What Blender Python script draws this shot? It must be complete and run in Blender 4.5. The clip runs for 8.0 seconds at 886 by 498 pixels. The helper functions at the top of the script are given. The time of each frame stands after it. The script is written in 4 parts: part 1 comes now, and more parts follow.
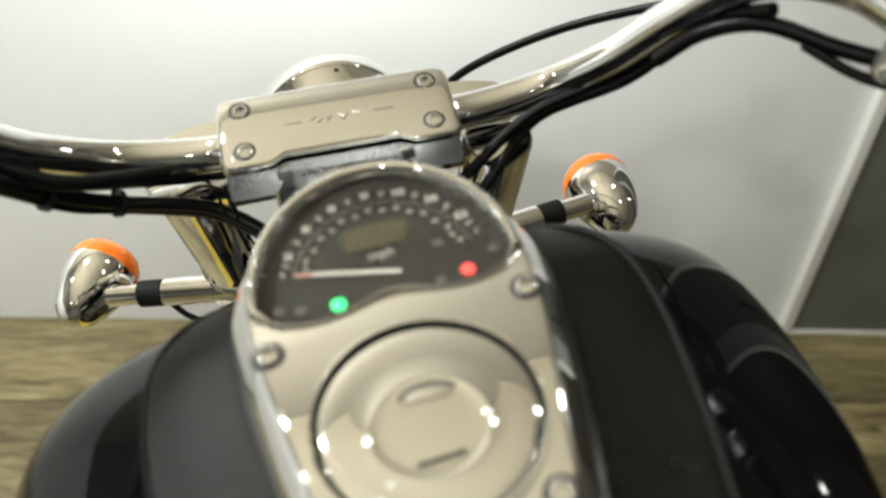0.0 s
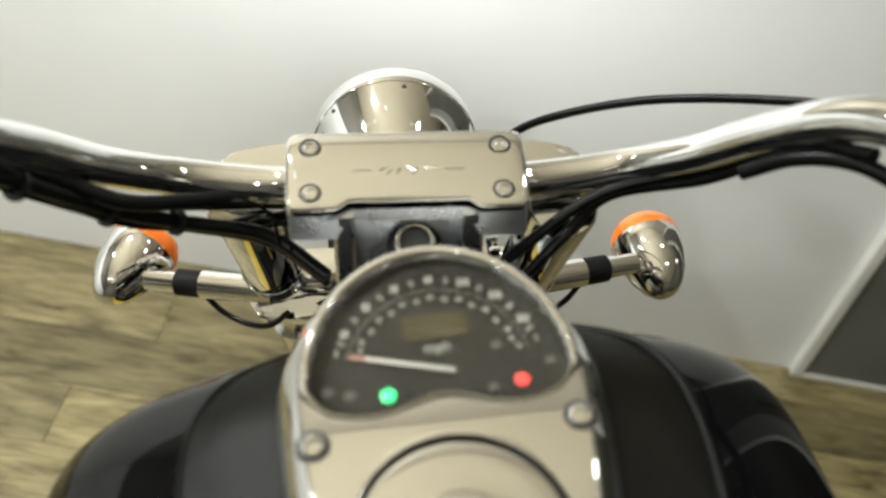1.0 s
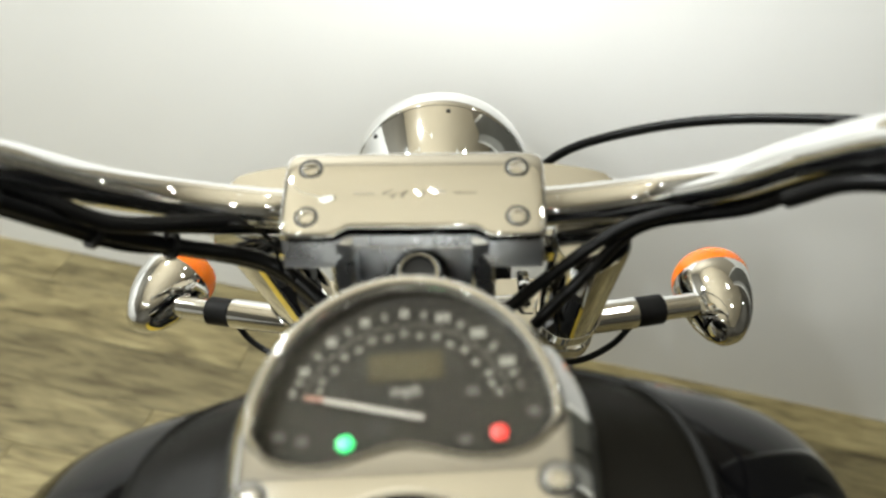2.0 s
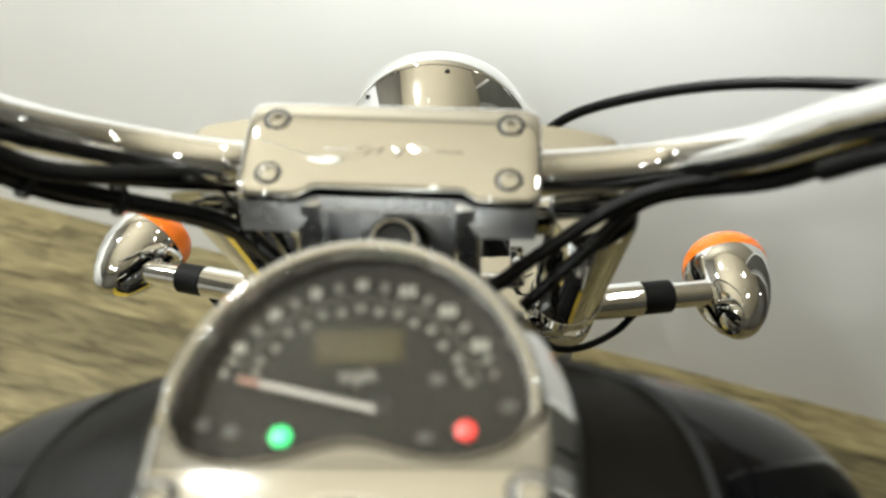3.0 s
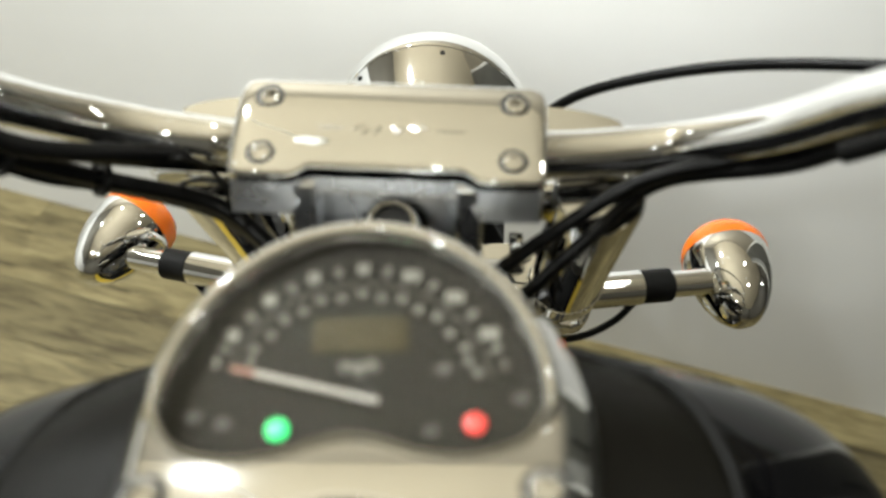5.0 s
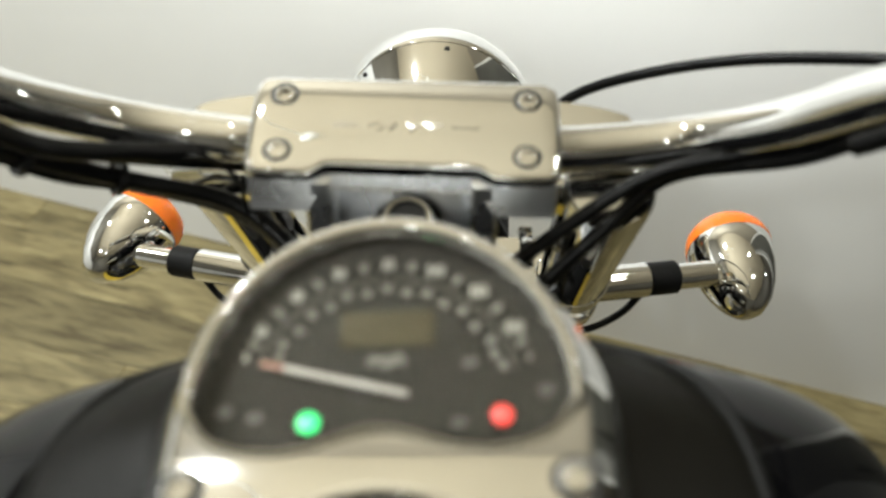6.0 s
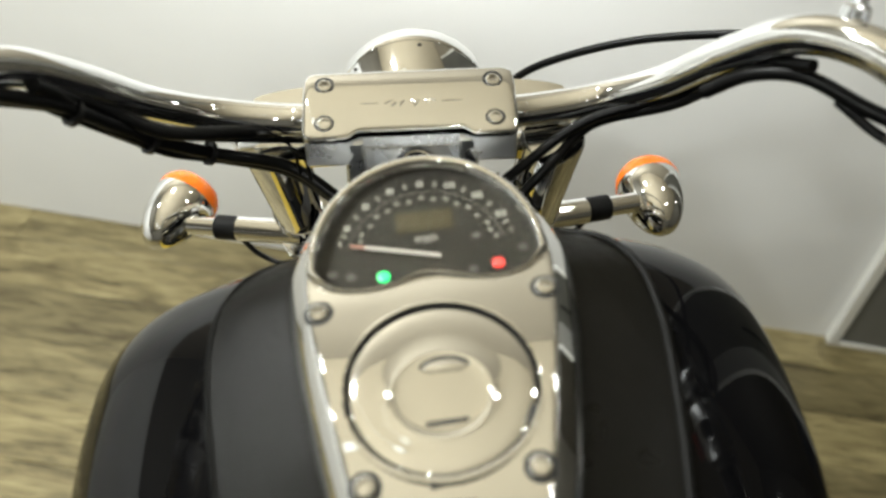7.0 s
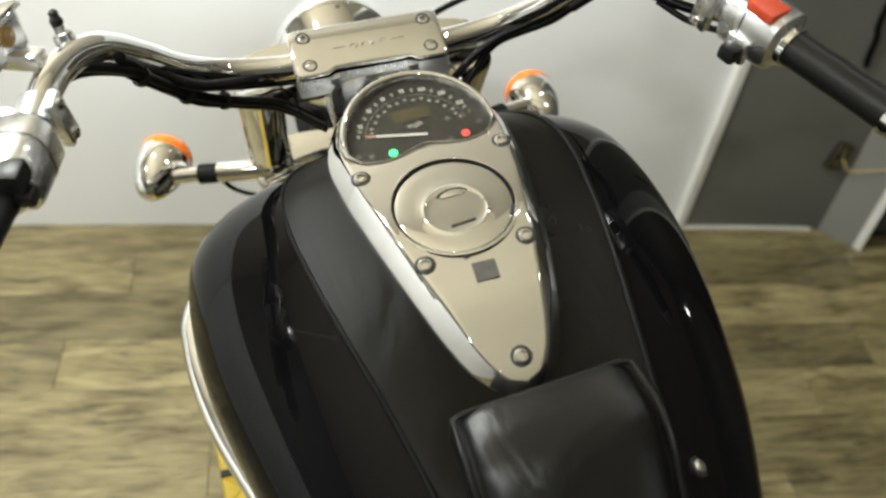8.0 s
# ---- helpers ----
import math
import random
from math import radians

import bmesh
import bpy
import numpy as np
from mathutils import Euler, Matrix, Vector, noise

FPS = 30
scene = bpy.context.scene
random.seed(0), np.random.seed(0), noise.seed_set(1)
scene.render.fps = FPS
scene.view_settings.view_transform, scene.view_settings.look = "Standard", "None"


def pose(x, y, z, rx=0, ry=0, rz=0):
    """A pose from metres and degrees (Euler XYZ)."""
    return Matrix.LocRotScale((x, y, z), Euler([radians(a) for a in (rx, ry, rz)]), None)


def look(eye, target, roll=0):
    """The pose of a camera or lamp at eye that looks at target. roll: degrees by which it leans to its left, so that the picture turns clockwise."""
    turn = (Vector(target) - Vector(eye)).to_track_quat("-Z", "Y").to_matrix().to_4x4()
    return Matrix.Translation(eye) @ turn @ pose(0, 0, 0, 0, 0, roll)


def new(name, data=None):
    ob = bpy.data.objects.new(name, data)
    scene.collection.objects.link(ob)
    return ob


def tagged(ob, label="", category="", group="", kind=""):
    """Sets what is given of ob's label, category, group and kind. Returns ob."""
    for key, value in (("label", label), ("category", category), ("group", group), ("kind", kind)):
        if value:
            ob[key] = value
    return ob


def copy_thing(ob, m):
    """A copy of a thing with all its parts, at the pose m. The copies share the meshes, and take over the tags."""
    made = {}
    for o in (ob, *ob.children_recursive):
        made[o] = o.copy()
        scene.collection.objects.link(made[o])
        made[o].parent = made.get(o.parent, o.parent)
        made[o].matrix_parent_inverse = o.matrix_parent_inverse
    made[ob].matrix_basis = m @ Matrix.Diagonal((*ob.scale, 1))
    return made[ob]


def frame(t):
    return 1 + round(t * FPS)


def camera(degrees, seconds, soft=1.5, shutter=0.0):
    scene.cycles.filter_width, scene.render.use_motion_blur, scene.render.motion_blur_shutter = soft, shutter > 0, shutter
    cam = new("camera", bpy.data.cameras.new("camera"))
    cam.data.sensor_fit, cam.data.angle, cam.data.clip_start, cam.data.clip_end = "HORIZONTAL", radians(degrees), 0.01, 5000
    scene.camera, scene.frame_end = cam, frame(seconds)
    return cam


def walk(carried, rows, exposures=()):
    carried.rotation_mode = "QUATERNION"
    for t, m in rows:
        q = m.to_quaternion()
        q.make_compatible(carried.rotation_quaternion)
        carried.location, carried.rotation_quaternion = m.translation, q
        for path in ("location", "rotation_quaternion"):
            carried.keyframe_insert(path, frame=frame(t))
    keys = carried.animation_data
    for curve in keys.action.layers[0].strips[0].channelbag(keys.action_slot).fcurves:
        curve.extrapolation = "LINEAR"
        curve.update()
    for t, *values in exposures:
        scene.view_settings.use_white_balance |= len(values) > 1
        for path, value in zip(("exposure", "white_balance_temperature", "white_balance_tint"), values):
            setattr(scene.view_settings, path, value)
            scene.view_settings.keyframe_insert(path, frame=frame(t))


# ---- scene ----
cam = camera(55.2, 8.0, soft=2.6)
cam.data.dof.use_dof, cam.data.dof.focus_distance, cam.data.dof.aperture_fstop = True, 0.85, 4.2
PATH = [
    (0, (0.061, 0.025, 1.734), (0.216, 1.595, 0.505), 4.6),
    (0.5, (0.031, 0.078, 1.76), (0.179, 1.594, 0.464), 9.1),
    (1, (0.027, 0.08, 1.786), (0.151, 1.59, 0.48), 13.2),
    (1.2, (0.038, 0.071, 1.793), (0.045, 1.6, 0.503), 12.1),
    (2.3, (0.104, 0.156, 1.73), (-0.074, 1.685, 0.453), 7.9),
    (2.5, (0.104, 0.167, 1.715), (-0.108, 1.664, 0.406), 8.0),
    (3, (0.113, 0.181, 1.707), (-0.047, 1.682, 0.396), 9.9),
    (3.5, (0.111, 0.196, 1.697), (-0.03, 1.708, 0.396), 10.6),
    (4, (0.111, 0.195, 1.697), (-0.009, 1.709, 0.395), 10.8),
    (4.5, (0.107, 0.193, 1.692), (-0.018, 1.687, 0.368), 10.8),
    (4.7, (0.106, 0.193, 1.689), (-0.019, 1.687, 0.365), 11.0),
    (5.8, (0.092, 0.191, 1.691), (-0.008, 1.684, 0.364), 11.9),
    (6, (0.091, 0.186, 1.692), (-0.007, 1.675, 0.361), 11.2),
    (6.5, (0.092, 0.121, 1.725), (0.052, 1.622, 0.404), 9.3),
    (7, (0.072, -0.015, 1.8), (0.084, 1.477, 0.467), 9.5),
    (7.5, (0.026, -0.142, 1.865), (0.14, 1.314, 0.499), 7.5),
    (8, (-0.054, -0.282, 1.907), (0.291, 1.157, 0.561), 8.8),
]
walk(cam, [(t, look(eye, target, roll)) for t, eye, target, roll in PATH], [(0, 0.0), (1.2, 0.03), (2.5, 0.09), (3.5, 0.06), (4.0, 0.06), (4.5, 0.01), (6, 0.0), (6.8, 0.03), (8, 0.16)])

# ---- world and lamps ----
world = bpy.data.worlds.new("world")
scene.world = world
world.use_nodes = True
world.node_tree.nodes["Background"].inputs[0].default_value = (0.9, 0.95, 1.0, 1)
world.node_tree.nodes["Background"].inputs[1].default_value = 0.025

CEILING_Z, LAMP_Z = 3.9, 2.72
# The two spots beyond x = 2.5 are added fill for the right side.
LAMP_SPOTS = [(-0.95, 1.05), (0.66, 1.0), (-1.9, 0.75), (-1.3, -0.9), (-0.5, -1.25), (3.2, 1.5), (2.9, -2.6), (0.95, 0.42)]
LAMP_WATTS = [92.0, 1.0, 98.0, 44.0, 42.0, 10.0, 14.0, 2.5]


for (lx, ly), watts in zip(LAMP_SPOTS, LAMP_WATTS):
    bulb = bpy.data.lights.new("pendant_or_fill_lamp", "POINT")
    bulb.energy, bulb.shadow_soft_size, bulb.color = watts, 0.03, (0.96, 1.0, 0.97)
    new("pendant_or_fill_lamp", bulb).location = (lx, ly, LAMP_Z)


# ---- materials ----
def material(name, colour, rough=0.5, metal=0.0, coat=0.0, scale=0.0, vary=0.0, bump=0.0, bump_scale=200.0, rough_vary=0.0):
    """A node material: base colour with two scales of variation, roughness wear and fine relief."""
    m = bpy.data.materials.new(name)
    m.use_nodes = True
    nodes, links = m.node_tree.nodes, m.node_tree.links
    b = nodes["Principled BSDF"]
    b.inputs["Base Color"].default_value = (*colour, 1)
    b.inputs["Roughness"].default_value = rough
    b.inputs["Metallic"].default_value = metal
    b.inputs["Coat Weight"].default_value = coat
    b.inputs["Coat Roughness"].default_value = 0.03
    where = nodes.new("ShaderNodeTexCoord").outputs["Object"]
    if scale:
        noise_a = nodes.new("ShaderNodeTexNoise")
        noise_a.inputs["Scale"].default_value = scale
        noise_a.inputs["Detail"].default_value = 6
        links.new(where, noise_a.inputs["Vector"])
        ramp = nodes.new("ShaderNodeMapRange")
        ramp.inputs["From Min"].default_value, ramp.inputs["From Max"].default_value = 0.3, 0.7
        ramp.inputs["To Min"].default_value, ramp.inputs["To Max"].default_value = 1 - vary, 1 + vary
        links.new(noise_a.outputs["Fac"], ramp.inputs["Value"])
        mix = nodes.new("ShaderNodeVectorMath")
        mix.operation = "SCALE"
        mix.inputs[0].default_value = colour
        links.new(ramp.outputs[0], mix.inputs["Scale"])
        links.new(mix.outputs[0], b.inputs["Base Color"])
        if rough_vary:
            rr = nodes.new("ShaderNodeMapRange")
            rr.inputs["From Min"].default_value, rr.inputs["From Max"].default_value = 0.3, 0.7
            rr.inputs["To Min"].default_value, rr.inputs["To Max"].default_value = max(rough - rough_vary, 0.02), rough + rough_vary
            links.new(noise_a.outputs["Fac"], rr.inputs["Value"])
            links.new(rr.outputs[0], b.inputs["Roughness"])
    if bump:
        noise_b = nodes.new("ShaderNodeTexNoise")
        noise_b.inputs["Scale"].default_value = bump_scale
        noise_b.inputs["Detail"].default_value = 4
        links.new(where, noise_b.inputs["Vector"])
        bp = nodes.new("ShaderNodeBump")
        bp.inputs["Strength"].default_value = bump
        bp.inputs["Distance"].default_value = 0.001
        links.new(noise_b.outputs["Fac"], bp.inputs["Height"])
        links.new(bp.outputs[0], b.inputs["Normal"])
    return m


def glowing(name, colour, strength, base=(0.02, 0.02, 0.02)):
    m = material(name, base, 0.3)
    b = m.node_tree.nodes["Principled BSDF"]
    b.inputs["Emission Color"].default_value = (*colour, 1)
    b.inputs["Emission Strength"].default_value = strength
    return m


def clear(name, colour=(1, 1, 1), rough=0.0, ior=1.45):
    m = material(name, colour, rough)
    b = m.node_tree.nodes["Principled BSDF"]
    b.inputs["Transmission Weight"].default_value = 1.0
    b.inputs["IOR"].default_value = ior
    return m


CHROME = material("chrome", (0.80, 0.80, 0.79), 0.035, 1.0, scale=9, vary=0.03, rough_vary=0.015)
CAST = material("polished_alloy", (0.62, 0.64, 0.675), 0.28, 1.0, scale=30, vary=0.05, rough_vary=0.03)
SATIN = material("satin_alloy", (0.76, 0.77, 0.78), 0.26, 1.0, scale=25, vary=0.06, bump=0.05, bump_scale=400, rough_vary=0.05)
PAINT = material("black_gloss_paint", (0.003, 0.003, 0.0035), 0.035, scale=5, vary=0.2)
LEATHER = material("black_leather", (0.0032, 0.0029, 0.0019), 0.30, 0.0, scale=11, vary=0.30, bump=0.30, bump_scale=1100, rough_vary=0.04)
SEAT_LEATHER = material("black_seat_leather", (0.0042, 0.0042, 0.004), 0.30, 0.0, scale=12, vary=0.25, bump=0.25, bump_scale=900)
LEATHER.node_tree.nodes["Principled BSDF"].inputs["Specular IOR Level"].default_value = 0.105
PAINT.node_tree.nodes["Principled BSDF"].inputs["Specular IOR Level"].default_value = 0.155
SEAT_LEATHER.node_tree.nodes["Principled BSDF"].inputs["Specular IOR Level"].default_value = 0.40


def creased(m, scale, depth, stretch=(1, 1, 1)):
    """Adds shallow, broad creases under the fine grain of a leather."""
    nodes, links = m.node_tree.nodes, m.node_tree.links
    spread = nodes.new("ShaderNodeMapping")
    spread.inputs["Scale"].default_value = stretch
    links.new(nodes.new("ShaderNodeTexCoord").outputs["Object"], spread.inputs["Vector"])
    folds = nodes.new("ShaderNodeTexNoise")
    folds.inputs["Scale"].default_value, folds.inputs["Detail"].default_value, folds.inputs["Distortion"].default_value = scale, 4.0, 0.8
    links.new(spread.outputs[0], folds.inputs["Vector"])
    bump = nodes.new("ShaderNodeBump")
    bump.inputs["Strength"].default_value, bump.inputs["Distance"].default_value = 1.0, depth
    links.new(folds.outputs["Fac"], bump.inputs["Height"])
    fine = [n for n in nodes if n.type == "BUMP" and n != bump]
    links.new(bump.outputs[0], fine[0].inputs["Normal"] if fine else nodes["Principled BSDF"].inputs["Normal"])


creased(LEATHER, 14.0, 0.0040, (1.0, 0.45, 1.0))
creased(SEAT_LEATHER, 18.0, 0.0026, (1.4, 0.8, 1.0))
PIPING = material("black_leather_piping", (0.004, 0.004, 0.0036), 0.36, scale=20, vary=0.25, bump=0.3, bump_scale=900)
PIPING.node_tree.nodes["Principled BSDF"].inputs["Specular IOR Level"].default_value = 0.07
RUBBER = material("black_rubber", (0.006, 0.006, 0.006), 0.38, scale=60, vary=0.2, bump=0.2, bump_scale=500)
HOSE = material("black_cable_sheath", (0.0025, 0.0025, 0.0026), 0.33, scale=40, vary=0.2)
RUBBER.node_tree.nodes["Principled BSDF"].inputs["Specular IOR Level"].default_value = 0.30
HOSE.node_tree.nodes["Principled BSDF"].inputs["Specular IOR Level"].default_value = 0.14
PLASTIC = material("black_plastic", (0.007, 0.007, 0.007), 0.35, scale=40, vary=0.2)
PLASTIC.node_tree.nodes["Principled BSDF"].inputs["Specular IOR Level"].default_value = 0.25
GREY_RUBBER = material("grey_black_rubber", (0.007, 0.007, 0.007), 0.55, scale=60, vary=0.2)
GREY_RUBBER.node_tree.nodes["Principled BSDF"].inputs["Specular IOR Level"].default_value = 0.12
DARK_METAL = material("dark_engine_metal", (0.05, 0.05, 0.052), 0.45, 0.6, scale=20, vary=0.2)
DIAL = material("dial_face", (0.015, 0.0130, 0.0102), 0.6, scale=80, vary=0.06)
DIAL_MARK = material("dial_mark", (0.23, 0.22, 0.19), 0.6, scale=90, vary=0.08)
DIAL_FAINT = material("dial_faint_mark", (0.05, 0.047, 0.04), 0.6, scale=90, vary=0.08)
DIAL_DIM = material("dial_dim_mark", (0.105, 0.098, 0.08), 0.6, scale=90, vary=0.08)
DIAL.node_tree.nodes["Principled BSDF"].inputs["Specular IOR Level"].default_value = 0.12
LCD = material("lcd_glass", (0.036, 0.029, 0.015), 0.25, scale=120, vary=0.1)
NEEDLE = material("needle", (0.33, 0.305, 0.275), 0.5, scale=50, vary=0.03)
NEEDLE_TIP = material("needle_tip", (0.26, 0.12, 0.085), 0.5, scale=50, vary=0.05)
GAP = material("dark_gap", (0.008, 0.008, 0.008), 0.6, scale=50, vary=0.1)
EMBLEM = material("engraved_emblem", (0.66, 0.65, 0.63), 0.20, 1.0, scale=60, vary=0.1)
STICKER = material("grey_sticker", (0.075, 0.072, 0.065), 0.35, scale=90, vary=0.2)
AMBER = material("amber_sight_glass", (0.22, 0.13, 0.03), 0.15, scale=60, vary=0.05)
RED_SWITCH = material("red_switch", (0.43, 0.048, 0.014), 0.4, scale=60, vary=0.06)
LENS_ORANGE = material("orange_lens", (0.95, 0.22, 0.02), 0.15, scale=60, vary=0.05)
LENS_ORANGE.node_tree.nodes["Principled BSDF"].inputs["Subsurface Weight"].default_value = 0.6
LENS_ORANGE.node_tree.nodes["Principled BSDF"].inputs["Subsurface Radius"].default_value = (0.03, 0.012, 0.004)
GREEN_LED = glowing("green_indicator", (0.03, 1.0, 0.26), 2.2)
RED_LED = glowing("red_indicator", (1.0, 0.06, 0.045), 1.9)
LAMP_GLOW = glowing("lamp_bulb", (0.98, 1.0, 0.92), 55.0, (0.8, 0.8, 0.8))
BULB = glowing("headlight_bulb", (1.0, 0.97, 0.9), 20.0)
GLASS = clear("instrument_glass", (0.95, 0.95, 0.93), 0.03, 1.2)
LAMP_GLASS = clear("headlight_glass")
YELLOW = material("yellow_lift_paint", (0.46, 0.32, 0.02), 0.4, scale=18, vary=0.16, bump=0.2, bump_scale=60)
TYRE = material("tyre_rubber", (0.018, 0.018, 0.018), 0.7, scale=40, vary=0.2)
WALL = material("white_wall_paint", (0.76, 0.765, 0.765), 0.55, scale=1.7, vary=0.03, bump=0.25, bump_scale=160, rough_vary=0.05)
TRIM = material("white_trim_paint", (0.78, 0.78, 0.75), 0.4, scale=6, vary=0.04)
GREY_WALL = material("dark_grey_wall_paint", (0.130, 0.131, 0.119), 0.45, scale=2.5, vary=0.12, bump=0.2, bump_scale=150)
SIDE_WALL = material("pale_grey_wall_paint", (0.22, 0.22, 0.206), 0.55, scale=2.5, vary=0.06, bump=0.2, bump_scale=150)
BAND = material("tan_reflection_band", (0.25, 0.222, 0.172), 0.7, scale=2.0, vary=0.04, bump=0.25, bump_scale=150)
CEILING = material("ceiling_paint", (0.40, 0.350, 0.258), 0.8, scale=2.0, vary=0.03, bump=0.3, bump_scale=120)
BROWN_WALL = material("dark_brown_wall_paint", (0.10, 0.092, 0.075), 0.6, scale=1.7, vary=0.08, bump=0.25, bump_scale=160)
BRASS = material("outlet_metal", (0.10, 0.095, 0.05), 0.45, 0.3, scale=60, vary=0.3)
YELLOW_CORD = material("yellow_cord", (0.5, 0.40, 0.12), 0.5, scale=50, vary=0.1)
BLUE_DARK = material("dark_blue_cabinet", (0.03, 0.035, 0.05), 0.4, scale=6, vary=0.2)


def wood():
    """Grey-brown vinyl planks: long grain, knots of tone, each plank its own shade."""
    m = bpy.data.materials.new("floor_plank_wood")
    m.use_nodes = True
    nodes, links = m.node_tree.nodes, m.node_tree.links
    b = nodes["Principled BSDF"]
    geo = nodes.new("ShaderNodeNewGeometry")
    info = nodes.new("ShaderNodeObjectInfo")
    shift = nodes.new("ShaderNodeVectorMath")
    shift.operation = "SCALE"
    shift.inputs[0].default_value = (37.0, 19.0, 5.0)
    links.new(info.outputs["Random"], shift.inputs["Scale"])
    add = nodes.new("ShaderNodeVectorMath")
    links.new(geo.outputs["Position"], add.inputs[0])
    links.new(shift.outputs[0], add.inputs[1])

    def grain(sx, sy, scale, detail, warp):
        mp = nodes.new("ShaderNodeMapping")
        mp.inputs["Scale"].default_value = (sx, sy, 1)
        links.new(add.outputs[0], mp.inputs["Vector"])
        n = nodes.new("ShaderNodeTexNoise")
        n.inputs["Scale"].default_value, n.inputs["Detail"].default_value, n.inputs["Distortion"].default_value = scale, detail, warp
        links.new(mp.outputs[0], n.inputs["Vector"])
        return n.outputs["Fac"]

    fine, broad = grain(1.0, 8.5, 8.5, 10, 1.1), grain(1.0, 3.6, 3.9, 9, 0.8)
    ramp = nodes.new("ShaderNodeValToRGB")
    ramp.color_ramp.elements[0].position, ramp.color_ramp.elements[0].color = 0.36, (0.086, 0.066, 0.028, 1)
    ramp.color_ramp.elements[1].position, ramp.color_ramp.elements[1].color = 0.65, (0.375, 0.317, 0.163, 1)
    mid = ramp.color_ramp.elements.new(0.5)
    mid.color = (0.228, 0.188, 0.091, 1)
    mix = nodes.new("ShaderNodeMix")
    mix.inputs["Factor"].default_value = 0.50
    links.new(fine, mix.inputs["A"])
    links.new(broad, mix.inputs["B"])
    links.new(mix.outputs["Result"], ramp.inputs["Fac"])
    tone = nodes.new("ShaderNodeMapRange")
    tone.inputs["To Min"].default_value, tone.inputs["To Max"].default_value = 0.66, 1.34
    links.new(info.outputs["Random"], tone.inputs["Value"])
    # Knots and short dark checks along the grain.
    knot = nodes.new("ShaderNodeMapRange")
    knot.inputs["From Min"].default_value, knot.inputs["From Max"].default_value = 0.60, 0.74
    knot.inputs["To Min"].default_value, knot.inputs["To Max"].default_value = 1.0, 0.52
    links.new(grain(1.6, 6.0, 3.2, 5, 0.4), knot.inputs["Value"])
    both = nodes.new("ShaderNodeMath")
    both.operation = "MULTIPLY"
    links.new(tone.outputs[0], both.inputs[0])
    links.new(knot.outputs[0], both.inputs[1])
    tint = nodes.new("ShaderNodeVectorMath")
    tint.operation = "SCALE"
    links.new(ramp.outputs["Color"], tint.inputs[0])
    links.new(both.outputs[0], tint.inputs["Scale"])
    links.new(tint.outputs[0], b.inputs["Base Color"])
    b.inputs["Roughness"].default_value = 0.42
    bp = nodes.new("ShaderNodeBump")
    bp.inputs["Strength"].default_value, bp.inputs["Distance"].default_value = 0.25, 0.002
    links.new(fine, bp.inputs["Height"])
    links.new(bp.outputs[0], b.inputs["Normal"])
    return m


WOOD = wood()


# ---- mesh helpers ----
def mesh_of(name, bm, mat, smooth=True):
    bmesh.ops.recalc_face_normals(bm, faces=bm.faces[:])
    me = bpy.data.meshes.new(name)
    bm.to_mesh(me)
    bm.free()
    me.materials.append(mat)
    if smooth:
        me.polygons.foreach_set("use_smooth", [True] * len(me.polygons))
        me.set_sharp_from_angle(angle=radians(38))
    return me


def part(name, bm, mat, parent, label="", m=None, smooth=True):
    """One mesh object under a thing or under a part; m: its pose in its parent."""
    ob = new(name, mesh_of(name, bm, mat, smooth))
    ob.parent = parent
    if m is not None:
        ob.matrix_basis = m
    return tagged(ob, label) if label else ob


def spline(points, steps=8):
    """A smooth curve through the points."""
    p = [Vector(q) for q in points]
    p = [2 * p[0] - p[1], *p, 2 * p[-1] - p[-2]]
    out = []
    for a, b, c, d in zip(p, p[1:], p[2:], p[3:]):
        for k in range(steps):
            t = k / steps
            out.append(0.5 * (2 * b + (c - a) * t + (2 * a - 5 * b + 4 * c - d) * t * t + (3 * b - a - 3 * c + d) * t**3))
    return [*out, p[-2]]


def lerp_table(table, v):
    """A value read off a table of (key, value) rows in rising order, smoothed."""
    keys, values = [k for k, _ in table], [w for _, w in table]
    slopes = [0.0] * len(keys)
    for i in range(len(keys)):
        a, b = max(i - 1, 0), min(i + 1, len(keys) - 1)
        slopes[i] = (values[b] - values[a]) / (keys[b] - keys[a])
    v = min(max(v, keys[0]), keys[-1])
    i = max(k for k in range(len(keys) - 1) if keys[k] <= v)
    h = keys[i + 1] - keys[i]
    t = (v - keys[i]) / h
    return (2 * t**3 - 3 * t**2 + 1) * values[i] + (t**3 - 2 * t**2 + t) * h * slopes[i] + (3 * t**2 - 2 * t**3) * values[i + 1] + (t**3 - t**2) * h * slopes[i + 1]


def loft(bm, rings, closed=True, caps=True):
    rows = [[bm.verts.new(p) for p in ring] for ring in rings]
    for a, b in zip(rows, rows[1:]):
        n = len(a)
        for k in range(n if closed else n - 1):
            bm.faces.new((a[k], a[(k + 1) % n], b[(k + 1) % n], b[k]))
    if caps and closed:
        bm.faces.new(rows[0])
        bm.faces.new(list(reversed(rows[-1])))
    return rows


